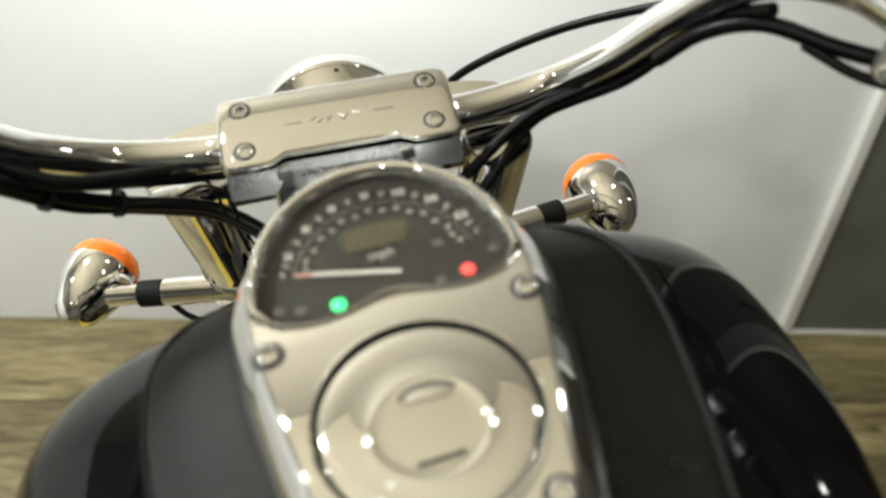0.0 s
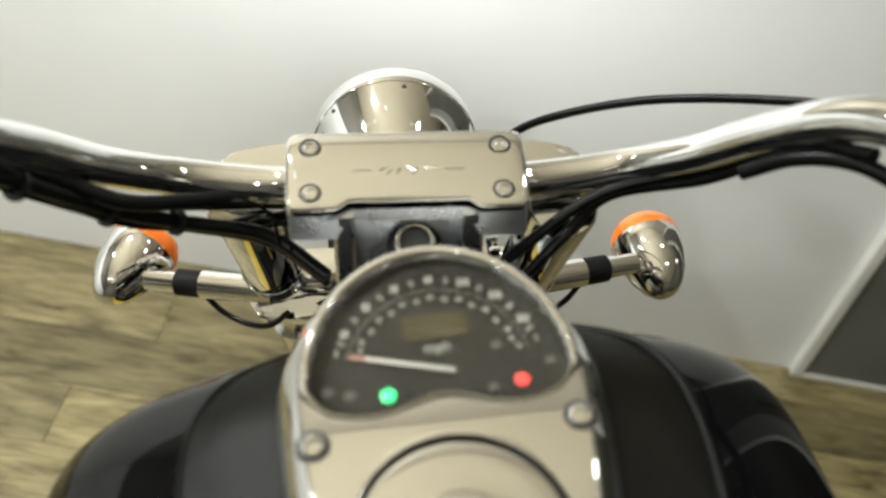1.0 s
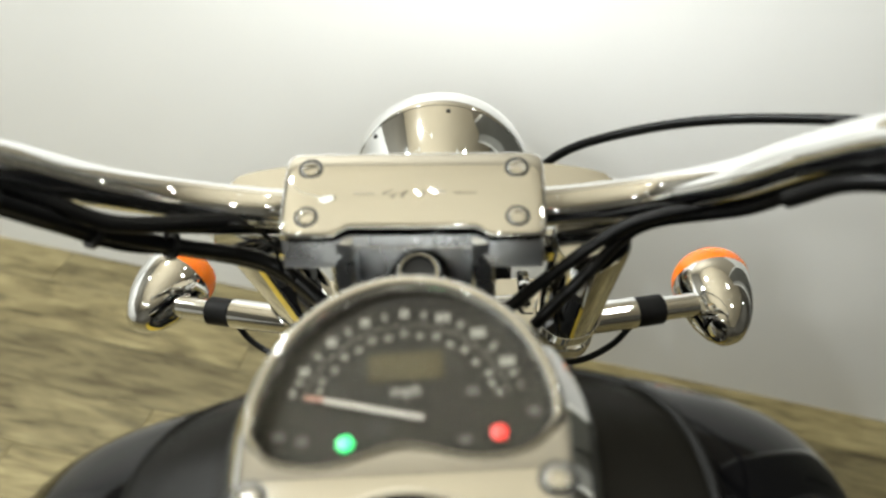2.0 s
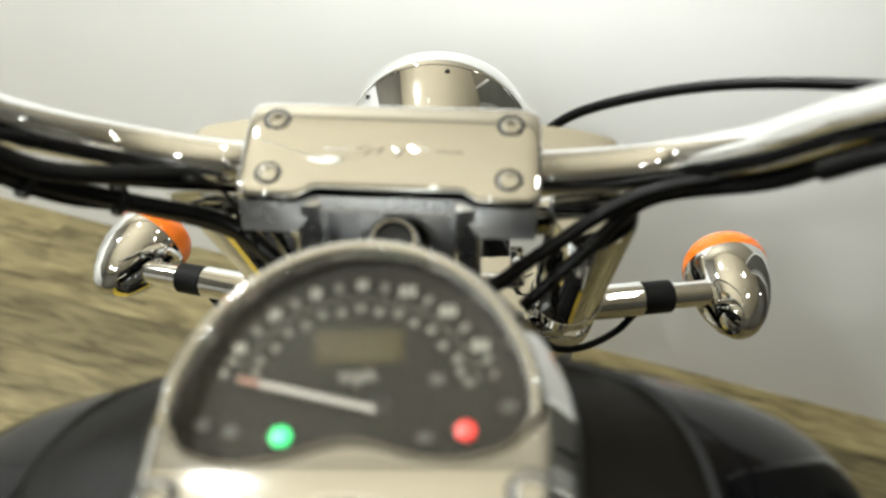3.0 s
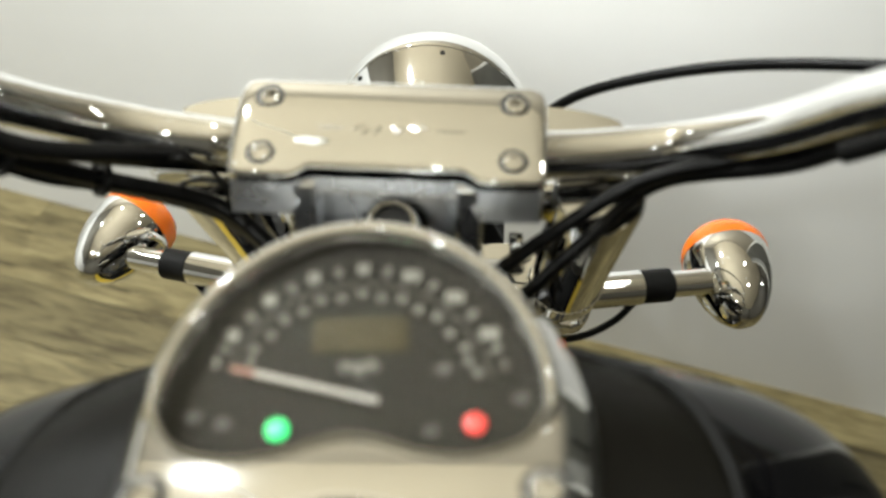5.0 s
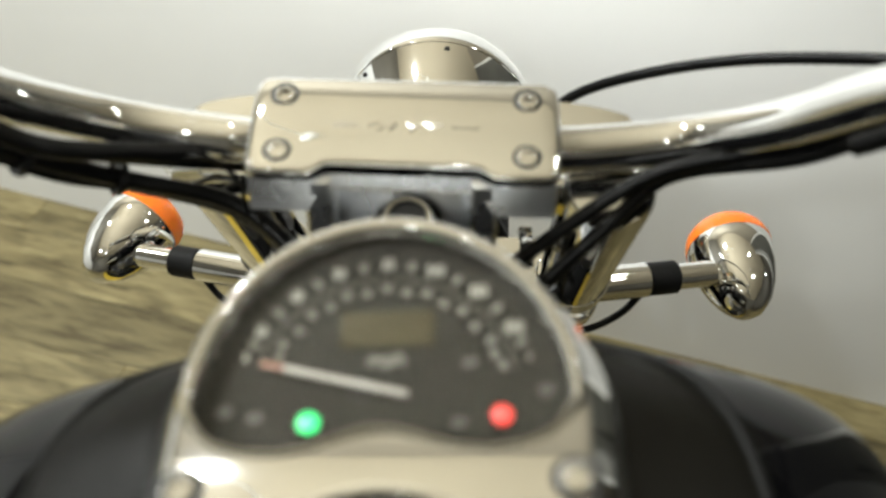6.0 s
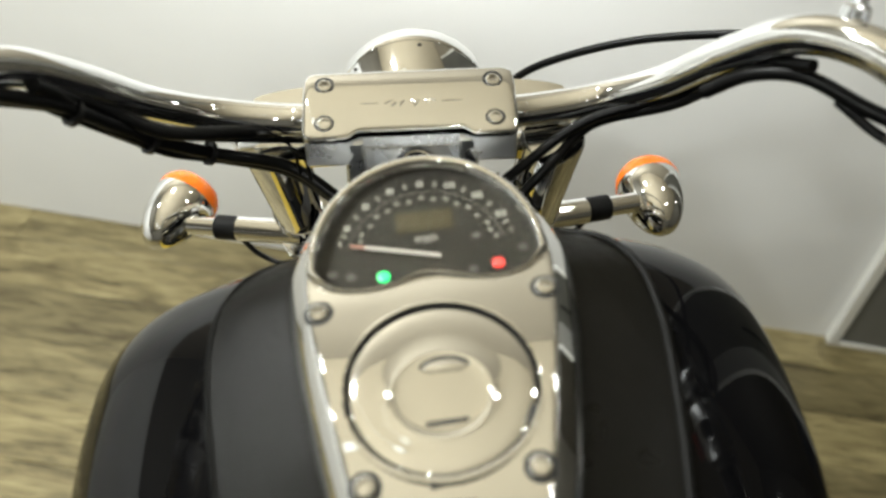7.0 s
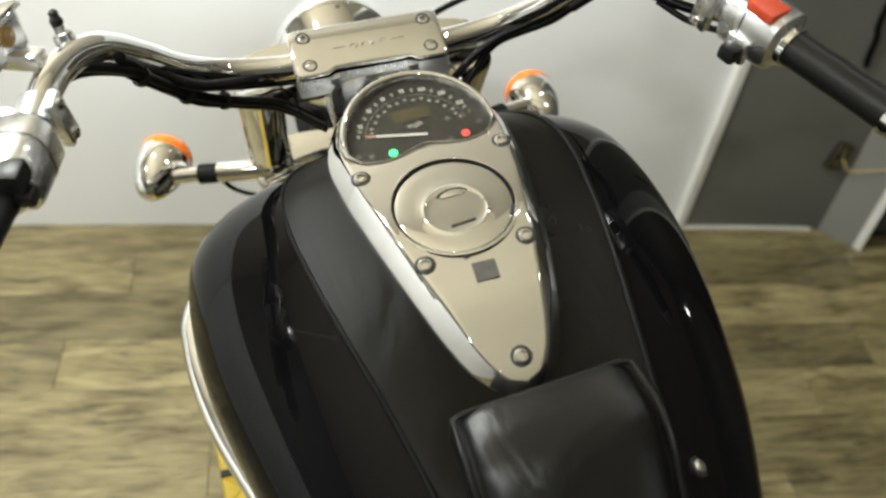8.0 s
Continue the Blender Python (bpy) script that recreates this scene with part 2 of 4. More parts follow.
def tube(bm, points, radius, seg=14, steps=8, smooth=True, flat=1.0):
    """A round rod along a curve; radius: a number or one for each curve point."""
    path = spline(points, steps) if smooth else [Vector(p) for p in points]
    n = len(path)
    rads = [radius] * n if isinstance(radius, (int, float)) else list(np.interp(np.linspace(0, 1, n), np.linspace(0, 1, len(radius)), radius))
    ways = [(path[min(k + 1, n - 1)] - path[max(k - 1, 0)]).normalized() for k in range(n)]
    side = ways[0].orthogonal().normalized()
    rings = []
    for p, w, r in zip(path, ways, rads):
        side = (side - w * side.dot(w)).normalized()
        up = w.cross(side)
        rings.append([p + (side * math.cos(a) + up * math.sin(a) * flat) * r for a in (2 * math.pi * k / seg for k in range(seg))])
    loft(bm, rings)
    return bm


def turned(bm, profile, origin, axis, seg=40, caps=True):
    """A turned body: rows of (along, radius) from an origin along an axis."""
    axis = Vector(axis).normalized()
    side = axis.orthogonal().normalized()
    up = axis.cross(side)
    o = Vector(origin)
    rings = [[o + axis * h + (side * math.cos(a) + up * math.sin(a)) * max(r, 1e-5) for a in (2 * math.pi * k / seg for k in range(seg))] for h, r in profile]
    loft(bm, rings, True, caps)
    return bm


def block(bm, size, at=(0, 0, 0), turn=(0, 0, 0), bevel=0.0, segments=2):
    made = bmesh.ops.create_cube(bm, size=1.0, matrix=pose(*at, *turn) @ Matrix.Diagonal((*size, 1)))
    if bevel:
        edges = {e for v in made["verts"] for e in v.link_edges}
        bmesh.ops.bevel(bm, geom=list(edges), offset=bevel, segments=segments, profile=0.6, affect="EDGES")
    return bm


def slab(bm, outline, z0, z1, bevel=0.0, segments=2):
    """A flat plate from an outline in x and y."""
    low = [bm.verts.new((x, y, z0)) for x, y in outline]
    high = [bm.verts.new((x, y, z1)) for x, y in outline]
    n = len(outline)
    sides = [bm.faces.new((low[k], low[(k + 1) % n], high[(k + 1) % n], high[k])) for k in range(n)]
    top = bm.faces.new(high)
    bm.faces.new(list(reversed(low)))
    if bevel:
        bmesh.ops.bevel(bm, geom=list(top.edges), offset=bevel, segments=segments, profile=0.6, affect="EDGES")
    return bm


def BM():
    return bmesh.new()


def structure(name, bm, mat, label, category, smooth=False):
    return tagged(new(name, mesh_of(name, bm, mat, smooth)), label, category, kind="structure")


# ---- the room ----
WALL_Y = 1.882
X0, X1, Y0 = -3.2, 4.2, -3.6
structure("wall_north", block(BM(), (1.297 - X0, 0.12, CEILING_Z), ((1.297 + X0) / 2, WALL_Y + 0.06, CEILING_Z / 2)), WALL, "smooth off-white painted wall in front of the motorcycle", "wall")
bow = [(1.328 + 0.532 * u, 1.860 - 0.012 * u + 0.532 * 0.03 * (u - u * u)) for u in np.linspace(0, 1, 15)]
structure("wall_grey", slab(BM(), bow + [(1.860, 2.02), (1.328, 2.02)], 0, CEILING_Z), GREY_WALL, "slightly bowed dark grey painted wall section beside white trim", "wall", True)
structure("trim", block(BM(), (0.032, 0.058, CEILING_Z), (1.3115, 1.8795, CEILING_Z / 2), bevel=0.003), TRIM, "white painted upright corner trim between two walls", "trim", True)
structure("baseboard", slab(BM(), [(x, y - 0.008) for x, y in bow[:-1]] + [(x, y + 0.001) for x, y in reversed(bow[:-1])], 0, 0.012), TRIM, "thin white strip along the foot of the grey wall", "baseboard", True)
structure("wall_angled", slab(BM(), [(1.858, 1.848), (1.955, 1.745), (1.985, 1.772), (1.985, 2.02), (1.858, 2.02)], 0, CEILING_Z), SIDE_WALL, "grey angled wall end with a white edge", "wall")
structure("corner_trim", block(BM(), (0.030, 0.034, CEILING_Z), (1.970, 1.752, CEILING_Z / 2), (0, 0, -48), 0.002), TRIM, "white painted edge at the end of the grey wall", "trim", True)
structure("wall_recess", block(BM(), (2.4, 0.1, CEILING_Z), (3.1, 2.35, CEILING_Z / 2)), BROWN_WALL, "dark brown wall at the back of a recess", "wall")
# Two bands above the view, added to darken what chrome and paint reflect.
structure("reflection_band_north", block(BM(), (1.29 - X0, 0.02, CEILING_Z - 1.98), ((1.29 + X0) / 2, WALL_Y - 0.006, (CEILING_Z + 1.98) / 2)), BAND, "unseen tan band added on the upper wall for chrome reflections", "wall")
structure("reflection_band_west", block(BM(), (0.02, 5.4, CEILING_Z - 1.98), (X0 + 0.006, -0.8, (CEILING_Z + 1.98) / 2)), BROWN_WALL, "unseen dark brown band added on the upper side wall for reflections", "wall")
structure("wall_west", block(BM(), (0.1, 5.6, CEILING_Z), (X0 - 0.05, -0.8, CEILING_Z / 2)), WALL, "plain off-white side wall", "wall")
structure("wall_east", block(BM(), (0.1, 6.0, CEILING_Z), (X1 + 0.05, -0.6, CEILING_Z / 2)), BROWN_WALL, "plain dark brown side wall", "wall")
structure("wall_south", block(BM(), (X1 - X0, 0.1, CEILING_Z), ((X0 + X1) / 2, Y0 - 0.05, CEILING_Z / 2)), BROWN_WALL, "plain dark brown rear wall", "wall")
structure("ceiling", block(BM(), (X1 - X0 + 0.4, 6.4, 0.1), ((X0 + X1) / 2, -0.6, CEILING_Z + 0.05)), CEILING, "plain tan ceiling with hanging bulbs", "ceiling")
structure("subfloor", block(BM(), (X1 - X0 + 0.4, 6.4, 0.1), ((X0 + X1) / 2, -0.6, -0.058)), GAP, "dark base under the planks", "floor")


def pendant():
    thing = tagged(new("pendant_light"), "small round pendant bulb out of view, switched on, hanging from the ceiling", "pendant light", "pendant lights")
    drop = CEILING_Z - LAMP_Z
    part("bulb", turned(BM(), [(-0.042, 0.002), (-0.036, 0.022), (-0.014, 0.041), (0.008, 0.041), (0.030, 0.028), (0.046, 0.018)], (0, 0, 0), (0, 0, 1), 24), LAMP_GLOW, thing, "glowing round bulb").visible_shadow = False
    part("socket", turned(BM(), [(0.044, 0.019), (0.05, 0.021), (0.10, 0.021), (0.11, 0.008)], (0, 0, 0), (0, 0, 1), 20), TRIM, thing)
    part("cord", turned(BM(), [(0.105, 0.004), (drop - 0.01, 0.004)], (0, 0, 0), (0, 0, 1), 8), TRIM, thing)
    part("rose", turned(BM(), [(drop - 0.03, 0.01), (drop - 0.02, 0.05), (drop, 0.055)], (0, 0, 0), (0, 0, 1), 24), TRIM, thing)
    return thing


first_light = pendant()
first_light.matrix_basis = pose(*LAMP_SPOTS[0], LAMP_Z)
for lx, ly in LAMP_SPOTS[1:]:
    copy_thing(first_light, pose(lx, ly, LAMP_Z))


# ---- the lift under the motorcycle ----
YAW, PITCH, LEAN = 11.6, 0.8, 11.2
HUB = Vector((0.0665, 0.3855, 1.4302))
LIFT_Z = 0.50
lift = tagged(new("motorcycle_lift"), "low yellow steel motorcycle lift table under the motorcycle", "lift table")
lift.matrix_basis = pose(HUB.x + 0.125, HUB.y - 0.05, 0, 0, 0, YAW)
part("platform", block(BM(), (0.62, 2.02, 0.05), (-0.008, -0.55, LIFT_Z - 0.025), bevel=0.006), YELLOW, lift, "yellow painted steel platform")
# The wheel channel is out of view; its dark colour cuts yellow in the forks.
part("wheel_channel", block(BM(), (0.15, 0.72, 0.05), (0.0, 0.822, LIFT_Z - 0.025), bevel=0.006), DARK_METAL, lift, "narrow dark steel front wheel channel")
# Unseen dark mat, added so the fork covers mirror less of the yellow deck.
part("reflection_mat", block(BM(), (0.40, 1.90, 0.006), (0.02, -0.55, LIFT_Z + 0.002), bevel=0.002), GREY_RUBBER, lift, "unseen dark mat along the platform, added to darken fork reflections")
part("seam", block(BM(), (0.622, 0.012, 0.008), (-0.008, 0.349, LIFT_Z + 0.0025)), GAP, lift, "black gap across the platform")
# Raised tread marks near the platform's edge, alternately turned.
tread = BM()
for r in range(17):
    for q in range(5):
        block(tread, (0.026, 0.007, 0.002), (-0.298 + 0.026 * q, 0.03 + 0.025 * r, LIFT_Z + 0.0008), (0, 0, 45 if (r + q) % 2 else -45))
tagged(part("tread", tread, YELLOW, lift, "raised yellow tread marks", smooth=False), kind="stuff")
for sx in (-0.24, 0.24):
    part("scissor_arm", block(BM(), (0.04, 1.5, 0.05), (sx, -0.15, 0.24), (14, 0, 0), 0.004), DARK_METAL, lift)
    part("scissor_arm", block(BM(), (0.04, 1.5, 0.05), (sx * 0.8, -0.15, 0.24), (-14, 0, 0), 0.004), DARK_METAL, lift)
    part("base_rail", block(BM(), (0.06, 1.9, 0.05), (sx, -0.15, 0.025), bevel=0.004), DARK_METAL, lift)

# ---- the motorcycle: its own frame, x right, y ahead, z up, from the speedometer's hub ----
bike = tagged(new("motorcycle"), "black cruiser motorcycle with chrome handlebar leaning on a yellow lift", "motorcycle")
bike.matrix_basis = Matrix.Translation(HUB) @ pose(0, 0, 0, 0, 0, YAW) @ pose(0, 0, 0, PITCH) @ pose(0, 0, 0, 0, -LEAN, 0)
# The steering stands turned a little to the right, which drops its right side.
STEER = pose(-0.0078, -0.0067, 0.0082) @ pose(0, 0, 0, 0, 0, -2.7) @ pose(0, 0, 0, -1.07) @ pose(0, 0, 0, 0, 3.07)
GROUND = (LIFT_Z - HUB.z) / math.cos(radians(LEAN))

TANK_HALF = [(-0.50, 0.10), (-0.44, 0.136), (-0.38, 0.169), (-0.30, 0.203), (-0.20, 0.231), (-0.10, 0.250), (0.0, 0.252), (0.057, 0.238), (0.095, 0.190), (0.123, 0.128), (0.138, 0.062)]
TANK_TOP = [(-0.50, -0.14), (-0.40, -0.105), (-0.30, -0.072), (-0.20, -0.045), (-0.10, -0.028), (0.0, -0.020), (0.03, -0.027), (0.057, -0.040), (0.095, -0.076), (0.123, -0.120), (0.138, -0.158)]
TANK_MID, POWER, LEFT_SWELL = -0.171, 2.45, 0.015


def tank_z(x, y):
    """The height of the tank's skin over (x, y)."""
    a, top = lerp_table(TANK_HALF, y) + (LEFT_SWELL if x < 0 else 0.0), lerp_table(TANK_TOP, y)
    u = min(abs(x) / a, 0.999)
    return TANK_MID + (top - TANK_MID) * (1 - u**POWER) ** (1 / POWER)


def build_tank():
    ys = [p.y for p in spline([(0, v, 0) for v in np.linspace(-0.5, 0.138, 40)], 2)]
    rings = []
    for y in ys:
        a, top = lerp_table(TANK_HALF, y), lerp_table(TANK_TOP, y)
        ring = []
        for k in range(96):
            t = 2 * math.pi * k / 96
            c, s = math.cos(t), math.sin(t)
            h = (top - TANK_MID) if s > 0 else 0.10
            ring.append(((a + (LEFT_SWELL if c < 0 else 0.0)) * math.copysign(abs(c) ** (2 / POWER), c), y, TANK_MID + h * math.copysign(abs(s) ** (2 / POWER), s)))
        rings.append(ring)
    bm = BM()
    loft(bm, rings)
    bmesh.ops.smooth_vert(bm, verts=bm.verts[:], factor=0.5, use_axis_x=True, use_axis_y=True, use_axis_z=True)
    tank = part("fuel_tank", bm, PAINT, bike, "glossy black painted fuel tank")
    for sx in (-1, 1):
        tuck = [(-0.42, -0.022), (-0.30, -0.016), (-0.15, -0.003), (-0.02, 0.006), (0.06, 0.006), (0.11, 0.0)]
        line = [(sx * (lerp_table(TANK_HALF, y) + lerp_table(tuck, y) + (LEFT_SWELL if sx < 0 else 0.0)), y, TANK_MID - (0.022 if sx < 0 else 0.048)) for y in np.linspace(-0.42, 0.11, 14)]
        part("lower_trim", tube(BM(), line, 0.0135, 12, 5), CHROME, tank, "chrome trim along the tank's lower edge")
    return tank


tank = build_tank()
screw = part("tank_screw", turned(BM(), [(-0.004, 0.0062), (0.0010, 0.0062), (0.0026, 0.0050), (0.0032, 0.0030), (0.0034, 0.0003)], (0.1107, -0.3592, tank_z(0.1107, -0.3592)), (0.5, -0.25, 0.83), 20), CHROME, tank, "small chrome dome screw")
part("washer", turned(BM(), [(-0.003, 0.0092), (0.0006, 0.0090), (0.0008, 0.0060)], (0.1107, -0.3592, tank_z(0.1107, -0.3592)), (0.5, -0.25, 0.83), 20, False), GAP, screw, "dark washer")

BIB_HALF = [(-0.46, 0.075), (-0.40, 0.085), (-0.29, 0.103), (-0.23, 0.114), (-0.17, 0.126), (-0.10, 0.138), (-0.03, 0.145), (0.02, 0.137), (0.055, 0.11), (0.08, 0.06)]


def build_bib():
    ys = np.linspace(-0.46, 0.08, 46)
    bm = BM()
    rings = []
    for y in ys:
        w = lerp_table(BIB_HALF, y)
        over = [(w * u, y, tank_z(w * u, y) + 0.0055) for u in np.linspace(-1, 1, 25)]
        under = [(x, yy, z - 0.007) for x, yy, z in reversed(over)]
        rings.append(over + under)
    loft(bm, rings)
    bmesh.ops.smooth_vert(bm, verts=bm.verts[:], factor=0.4, use_axis_x=True, use_axis_y=True, use_axis_z=True)
    bib = part("tank_bib", bm, LEATHER, bike, "black leather bib over the top of the tank")
    for sx in (-1, 1):
        edge = [(sx * lerp_table(BIB_HALF, y), y, tank_z(lerp_table(BIB_HALF, y), y) + 0.004) for y in np.linspace(-0.45, 0.07, 22)]
        part("piping", tube(BM(), edge, 0.0034, 8, 3), PIPING, bib, "rolled leather edge piping")
    return bib


bib = build_bib()


# ---- the console ----
PLATE_Z = [(-0.30, -0.062), (-0.28, -0.0525), (-0.25, -0.0365), (-0.20, -0.0155), (-0.15, -0.0045), (-0.10, 0.0005), (-0.036, 0.003), (0.0, 0.003), (0.06, 0.007), (0.12, 0.0135)]
HALF_OUTLINE = [(0.0, 0.098), (0.031, 0.093), (0.058, 0.076), (0.078, 0.047), (0.089, 0.008), (0.087, -0.040), (0.077, -0.100), (0.064, -0.160), (0.050, -0.210), (0.0365, -0.246), (0.0205, -0.2685), (0.0, -0.2775)]


def plate_z(y):
    return lerp_table(PLATE_Z, y)


def outline(points, inset=0.0, steps=5):
    """A closed outline, mirrored left to right, from its right half; inset: how far it is drawn in."""
    right = [Vector((p.x, p.y)) for p in spline([(x, y, 0) for x, y in points], steps)]
    ring = [*right, *(Vector((-p.x, p.y)) for p in reversed(right[1:-1]))]
    n = len(ring)
    out = []
    for k in range(n):
        w = (ring[(k + 1) % n] - ring[k - 1]).normalized()
        out.append(ring[k] + Vector((w.y, -w.x)) * -inset)
    return out


# The dial: a half-round face with a waved lower edge.
DIAL_SLOPE, FACE_SLOPE = 0.165, 0.290


def dial_z(y, lift_by=0.0):
    return 0.0078 + DIAL_SLOPE * y + lift_by


def dial_outline(grow=0.0):
    pts = [((0.071 + grow) * math.cos(a), -0.003 + (0.0805 + grow) * math.sin(a)) for a in np.linspace(0, math.pi, 33)]
    low = spline([(-0.071 - grow, -0.003, 0), (-0.062 - grow * 0.8, -0.0145 - grow * 0.7, 0), (-0.046, -0.0195 - grow, 0), (-0.028, -0.0185 - grow, 0), (0.0, -0.011 - grow, 0), (0.028, -0.0185 - grow, 0), (0.046, -0.0195 - grow, 0), (0.062 + grow * 0.8, -0.0145 - grow * 0.7, 0), (0.071 + grow, -0.003, 0)], 5)
    return pts + [(p.x, p.y) for p in low[1:-1]]


CAP_AT, CAP_AHEAD, CAP_LONG = (-0.0005, -0.1045), 0.0068, 1.045


def inside(ring, x, y):
    """Whether a point lies within a closed outline."""
    odd = False
    for (x0, y0), (x1, y1) in zip(ring, ring[1:] + ring[:1]):
        if (y0 > y) != (y1 > y) and x < x0 + (y - y0) * (x1 - x0) / (y1 - y0):
            odd = not odd
    return odd


def build_console():
    wide = outline(HALF_OUTLINE)
    if (outline(HALF_OUTLINE, 0.01)[3] - Vector((0, -0.05))).length > (wide[3] - Vector((0, -0.05))).length:
        sign = -1
    else:
        sign = 1

    def drawn(inset):
        """The outline drawn in, less so towards the tip."""
        out = []
        for p, q in zip(wide, outline(HALF_OUTLINE, sign * inset)):
            out.append(p + (q - p) * float(np.interp(p.y, [-0.28, -0.20], [0.62, 1.0])))
        return out

    ring = lambda inset, drop: [(p.x, p.y, plate_z(p.y) + drop) for p in drawn(inset)]
    rings = [ring(-0.0045, -0.05), ring(-0.0042, -0.026), ring(-0.0036, -0.0215), ring(-0.0022, -0.0185), ring(-0.0004, -0.0158), ring(0.0034, -0.0104), ring(0.0074, -0.0053), ring(0.0092, -0.0032), ring(0.0106, -0.0017), ring(0.0119, -0.0007), ring(0.0131, -0.0002), ring(0.0145, 0.0)]
    bm = BM()
    loft(bm, rings, True, False)
    # The top plate, left open under the dial.
    inner = [p for p in drawn(0.0143) if p.x >= -1e-4]
    inner.sort(key=lambda p: p.y)
    ys, xs = [p.y for p in inner], [max(p.x, 0.0) for p in inner]
    hole = [(x, y - 0.0033) for x, y in dial_outline(0.0008)]
    rows = np.linspace(ys[0], ys[-1], 190)
    grid = [[bm.verts.new((float(np.interp(y, ys, xs)) * u, y, plate_z(y) - 0.0001)) for u in np.linspace(-1, 1, 73)] for y in rows]
    for a, b in zip(grid, grid[1:]):
        for k in range(72):
            middle = (a[k].co + b[k + 1].co) / 2
            if not inside(hole, middle.x, middle.y) and math.hypot(middle.x - CAP_AT[0], (middle.y - CAP_AT[1] - CAP_AHEAD) / CAP_LONG) > 0.0556:
                bm.faces.new((a[k], a[k + 1], b[k + 1], b[k]))
    bmesh.ops.remove_doubles(bm, verts=bm.verts[:], dist=0.0003)
    console = part("console", bm, CHROME, bike, "teardrop-shaped chrome tank console")
    for bx, by in ((-0.0695, -0.0375), (0.0695, -0.0375), (-0.0458, -0.1550), (0.0458, -0.1550), (0.002, -0.2505)):
        z = plate_z(by)
        lean_by = (plate_z(by - 0.004) - plate_z(by + 0.004)) / 0.008
        b = BM()
        turned(b, [(-0.012, 0.0072), (0.0000, 0.0072), (0.0010, 0.0070), (0.0022, 0.0060), (0.0028, 0.0048), (0.0029, 0.0040), (0.0024, 0.0037), (-0.0012, 0.0036), (-0.0014, 0.0001)], (bx, by, z), (0, lean_by, 1), 24)
        bolt = part("console_bolt", b, CHROME, console, "chrome socket-head bolt")
        part("counterbore", turned(BM(), [(-0.002, 0.0092), (0.0004, 0.0091), (0.0005, 0.0071)], (bx, by, z), (0, lean_by, 1), 24, False), GAP, bolt, "dark ring round the bolt")
    b = slab(BM(), [(-0.010, -0.009), (0.010, -0.009), (0.010, 0.009), (-0.010, 0.009)], 0, 0.0008)
    part("sticker", b, STICKER, console, "small square grey sticker", pose(0.0005, -0.1765, plate_z(-0.1765) + 0.0006, 12.5, 0, -4), False)
    return console


console = build_console()

def face_z(y, lift_by=0.0):
    """The dial face, set deeper than its rim and tilted to the rider."""
    return -0.0058 + 0.290 * y + lift_by


